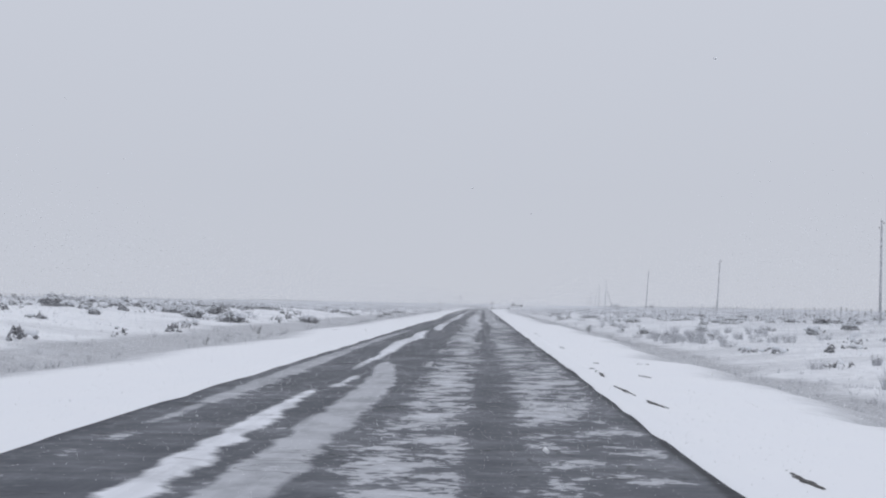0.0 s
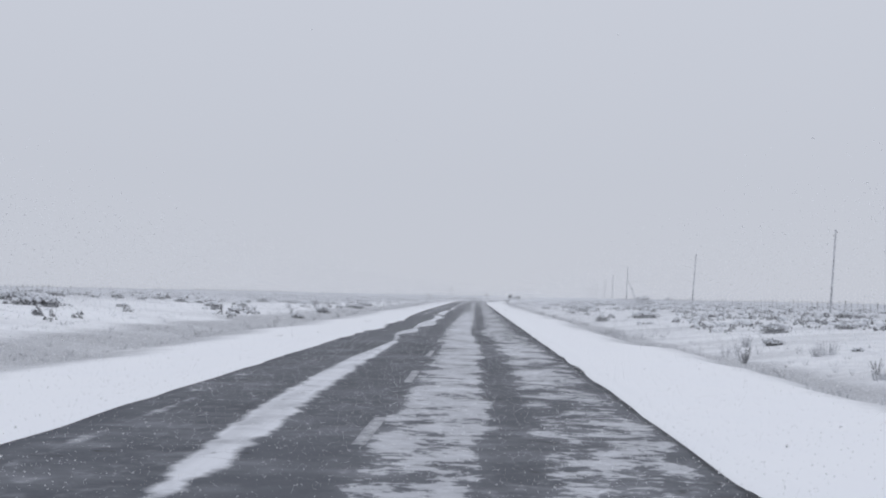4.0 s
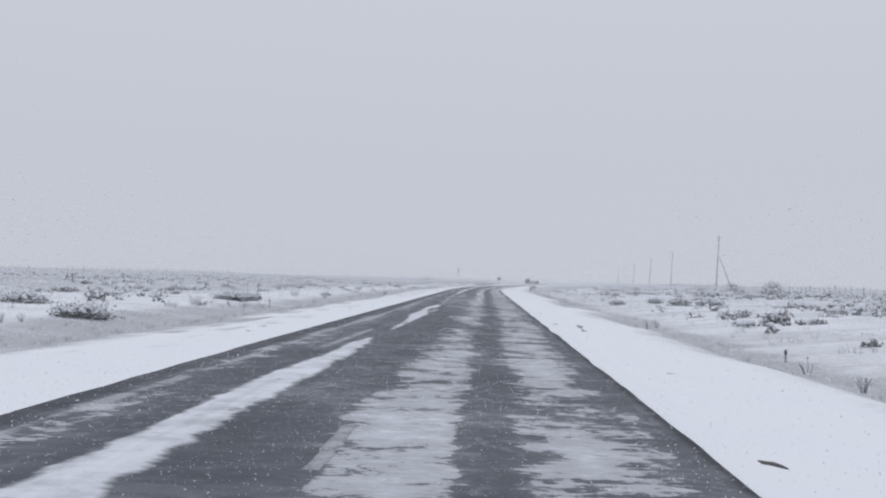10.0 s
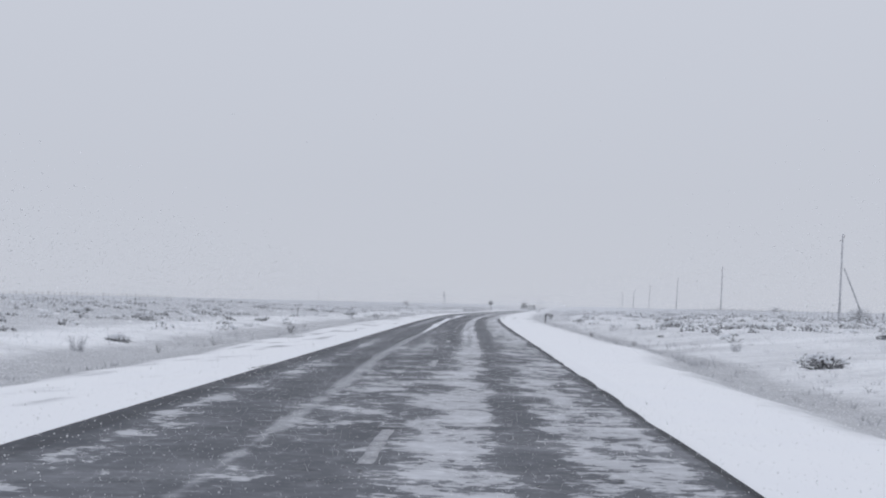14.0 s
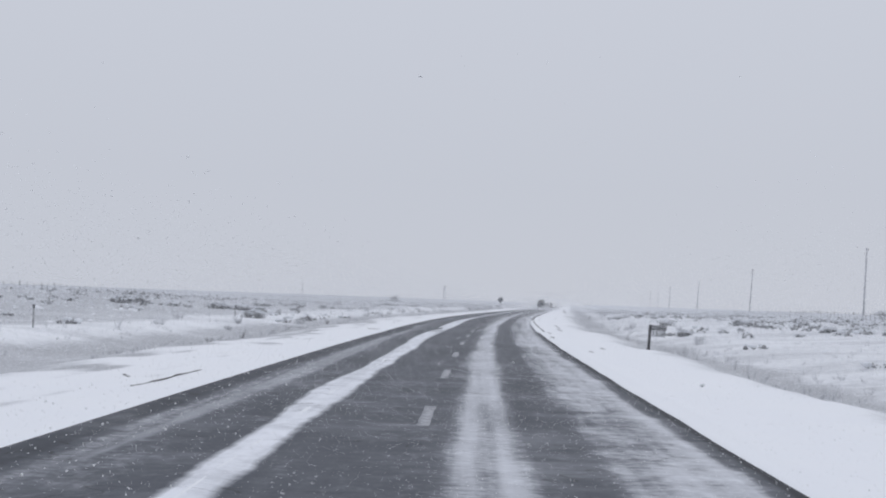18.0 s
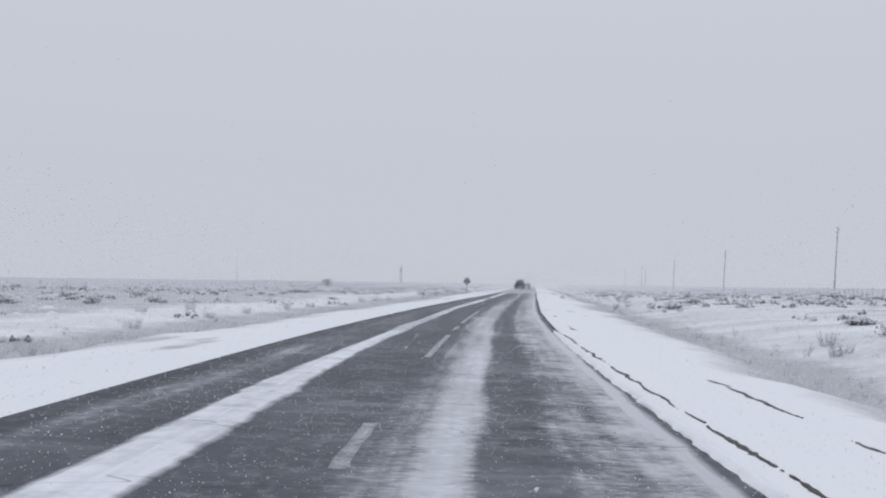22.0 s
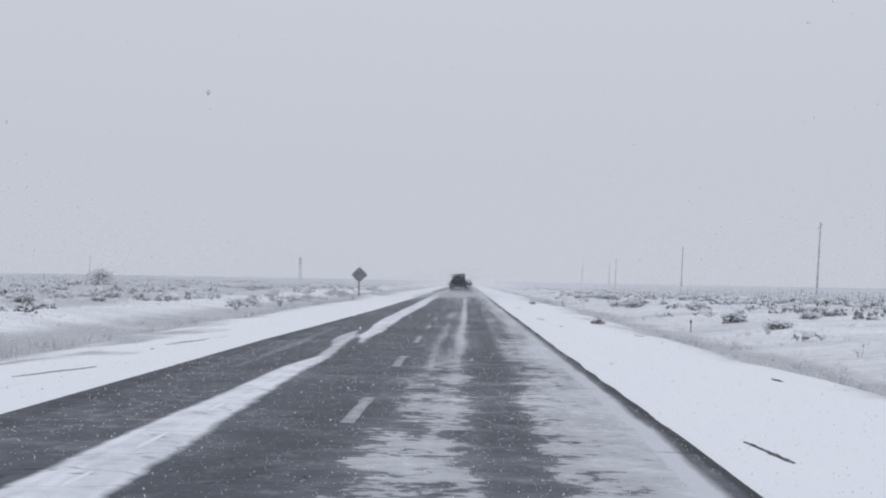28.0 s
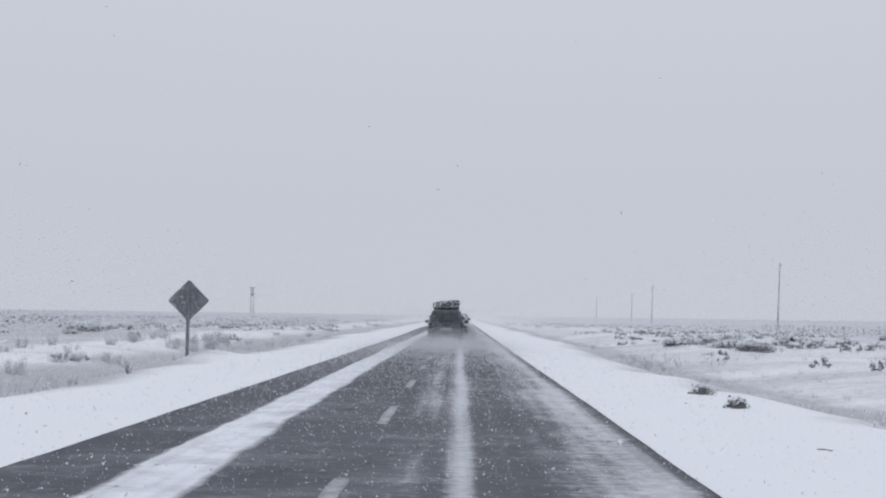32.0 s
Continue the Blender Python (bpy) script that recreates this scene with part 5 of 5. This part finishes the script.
# ---- snow in the air ----
def flakes(name, label, mat, seed, zones):
    """Loose flakes through a body of air: three-cornered scraps of snow, thinned where the drift lulls.
    Each zone: from, to (metres along), side (-1, 1 or 0 for both), near, far (metres off the centre line), bottom, top, size, flakes to the cubic metre, above (0: the road's level, 1: the snow's)."""
    rs = np.random.RandomState(seed)
    pts, sizes = [], []
    for s0, s1, side, near, far, low, top, size, per_m3, above in zones:
        n = int((s1 - s0) * (1 if side else 2) * (far - near) * (top - low) * per_m3)
        s, lat = rs.uniform(s0, s1, n), rs.uniform(near, far, n) * (side or rs.choice((-1, 1), n))
        z = rs.uniform(low, top, n)
        keep = rs.rand(n) < 0.8 + 0.2 * wave(s / 24.0, lat / 12.0, 81)
        if above:
            # the ground drift stays low
            z = z + rise(s, lat)
            keep &= z < 1.45
        # none in the way of the eye
        keep &= ~((np.abs(lat - 0.95) < 0.95) & (np.abs(z - 1.5) < 0.6))
        s, lat, z = s[keep], lat[keep], z[keep]
        x, y = plan(s, lat)
        pts.append(np.stack([x, y, z + (0 if above else banked(s, lat))], -1))
        sizes.append(size * rs.uniform(0.6, 1.35, len(s)))
    p, a = np.concatenate(pts), np.concatenate(sizes)
    n = len(p)
    t = rs.uniform(0, 2 * pi, (n, 1)) + np.array([[0, 2.094, 4.189]]) + rs.uniform(-0.5, 0.5, (n, 3))
    r = 0.577 * a[:, None] * rs.uniform(0.75, 1.25, (n, 3))
    v = p[:, None] + np.stack([np.cos(t) * r, rs.uniform(-0.3, 0.3, (n, 3)) * a[:, None], np.sin(t) * r], -1)
    tagged(new(name, mesh_of(name, v.reshape(-1, 3), np.arange(3 * n).reshape(-1, 3), [mat])), label, "snow", kind="stuff")


def falling_snow():
    """Single larger flakes over the road."""
    rs = np.random.RandomState(2)
    n = 8000
    # the fall thickens beyond the bend
    s, lat = np.where(rs.rand(n) < 0.45, rs.uniform(-5, 560, n), rs.uniform(345, 560, n)), rs.uniform(-6, 7, n)
    z = np.where(rs.rand(n) < 0.72, rs.uniform(0.05, 1.5, n), rs.uniform(1.5, 6.5, n))
    size = rs.uniform(0.003, 0.009, n) * np.where(rs.rand(n) < 0.12, 1.8, 1.0) * np.where((rs.rand(n) < 0.04) & (z < 1.1), 2.6, 1.0)
    # none in the way of the eye
    keep = ~((np.abs(lat - 1.0) < 1.0) & (np.abs(z - 1.5) < 0.6))
    s, lat, z, size = s[keep], lat[keep], z[keep], size[keep]
    n = len(s)
    x, y = plan(s, lat)
    corners = np.array([[1, 0, 0], [-1, 0, 0], [0, 1, 0], [0, -1, 0], [0, 0, 1], [0, 0, -1]], float)
    faces = np.array([[0, 2, 4], [2, 1, 4], [1, 3, 4], [3, 0, 4], [2, 0, 5], [1, 2, 5], [3, 1, 5], [0, 3, 5]])
    v = np.stack([x, y, z], -1)[:, None] + corners[None] * rs.uniform(0.6, 1.3, (n, 6, 1)) * size[:, None, None] + rs.normal(0, 0.2, (n, 6, 3)) * size[:, None, None]
    f = np.arange(n)[:, None, None] * 6 + faces[None]
    tagged(new("falling_snow", mesh_of("falling_snow", v.reshape(-1, 3), f.reshape(-1, 3), [SKY_FLAKE], smooth=True)), "snowflakes falling and drifting over the road", "snow", kind="stuff")


def wheel_spray():
    """Snow whirled up behind the off-road car."""
    rs = np.random.RandomState(16)
    n = 60000
    back = np.where(rs.rand(n) < 0.42, rs.gamma(1.3, 3.0, n), rs.gamma(2.2, 8.0, n))
    s, lat = 540.6 - back, 0.34 + rs.normal(0, 0.95, n) * (1 + back * 0.1)
    z = 0.03 + np.abs(rs.normal(0, 0.46, n)) * (0.55 + 0.4 * np.exp(-back / 3.0))
    a = 0.02 * rs.uniform(0.5, 1.3, n)
    x, y = plan(s, lat)
    t = rs.uniform(0, 2 * pi, (n, 1)) + np.array([[0, 2.094, 4.189]])
    r = 0.577 * a[:, None] * rs.uniform(0.75, 1.25, (n, 3))
    v = np.stack([x, y, z], -1)[:, None] + np.stack([np.cos(t) * r, rs.uniform(-0.3, 0.3, (n, 3)) * a[:, None], np.sin(t) * r], -1)
    tagged(new("snow_spray", mesh_of("snow_spray", v.reshape(-1, 3), np.arange(3 * n).reshape(-1, 3), [FLAKE])), "snow whirled up behind the dark off-road car", "snow", kind="stuff")


falling_snow()
flakes("driving_snow", "thick driving snow in the air over the road", SKY_FLAKE, 5, (
    (8, 640, 1, 0, 3.0, 0.04, 0.6, 0.0052, 190, 0), (8, 640, -1, 0, 1.5, 0.04, 0.6, 0.0052, 190, 0),
    (8, 640, 1, 0, 3.0, 0.6, 1.9, 0.006, 140, 0), (8, 640, -1, 0, 1.5, 0.6, 1.9, 0.006, 140, 0),
    (8, 640, 1, 3.0, 7, 0.06, 2.0, 0.01, 50, 0), (8, 640, -1, 1.5, 7, 0.06, 0.6, 0.0065, 70, 0), (8, 640, -1, 1.5, 7, 0.6, 2.2, 0.01, 55, 0),
    (640, 1000, 0, 0, 12, 0.05, 2.2, 0.1, 1.6, 0)))
# scraps far larger than real flakes, added to build up distance haze
flakes("driving_snow", "thick driving snow low over the snowy plain", FLAKE, 6, (
    (15, 735, 0, 7, 10, 0.03, 1.5, 0.02, 22, 1), (15, 735, 0, 10, 20, 0.03, 1.6, 0.036, 10, 1), (15, 735, 0, 20, 42, 0.03, 1.9, 0.08, 3.0, 1),
    (15, 735, 0, 42, 120, 0.03, 1.6, 0.2, 0.9, 1), (735, 1200, 0, 20, 160, 0.03, 1.4, 0.5, 0.1, 1)))
flakes("falling_snow", "fine snow falling thickly over the plain", SKY_FLAKE, 26, (
    (20, 735, 0, 7, 20, 1.6, 5.0, 0.028, 1.4, 0), (20, 735, 0, 20, 44, 1.6, 8.0, 0.045, 0.75, 0), (20, 735, 0, 44, 120, 1.6, 3.6, 0.07, 0.32, 0), (640, 900, 0, 0, 9, 2.0, 5.0, 0.05, 1.6, 0)))
wheel_spray()
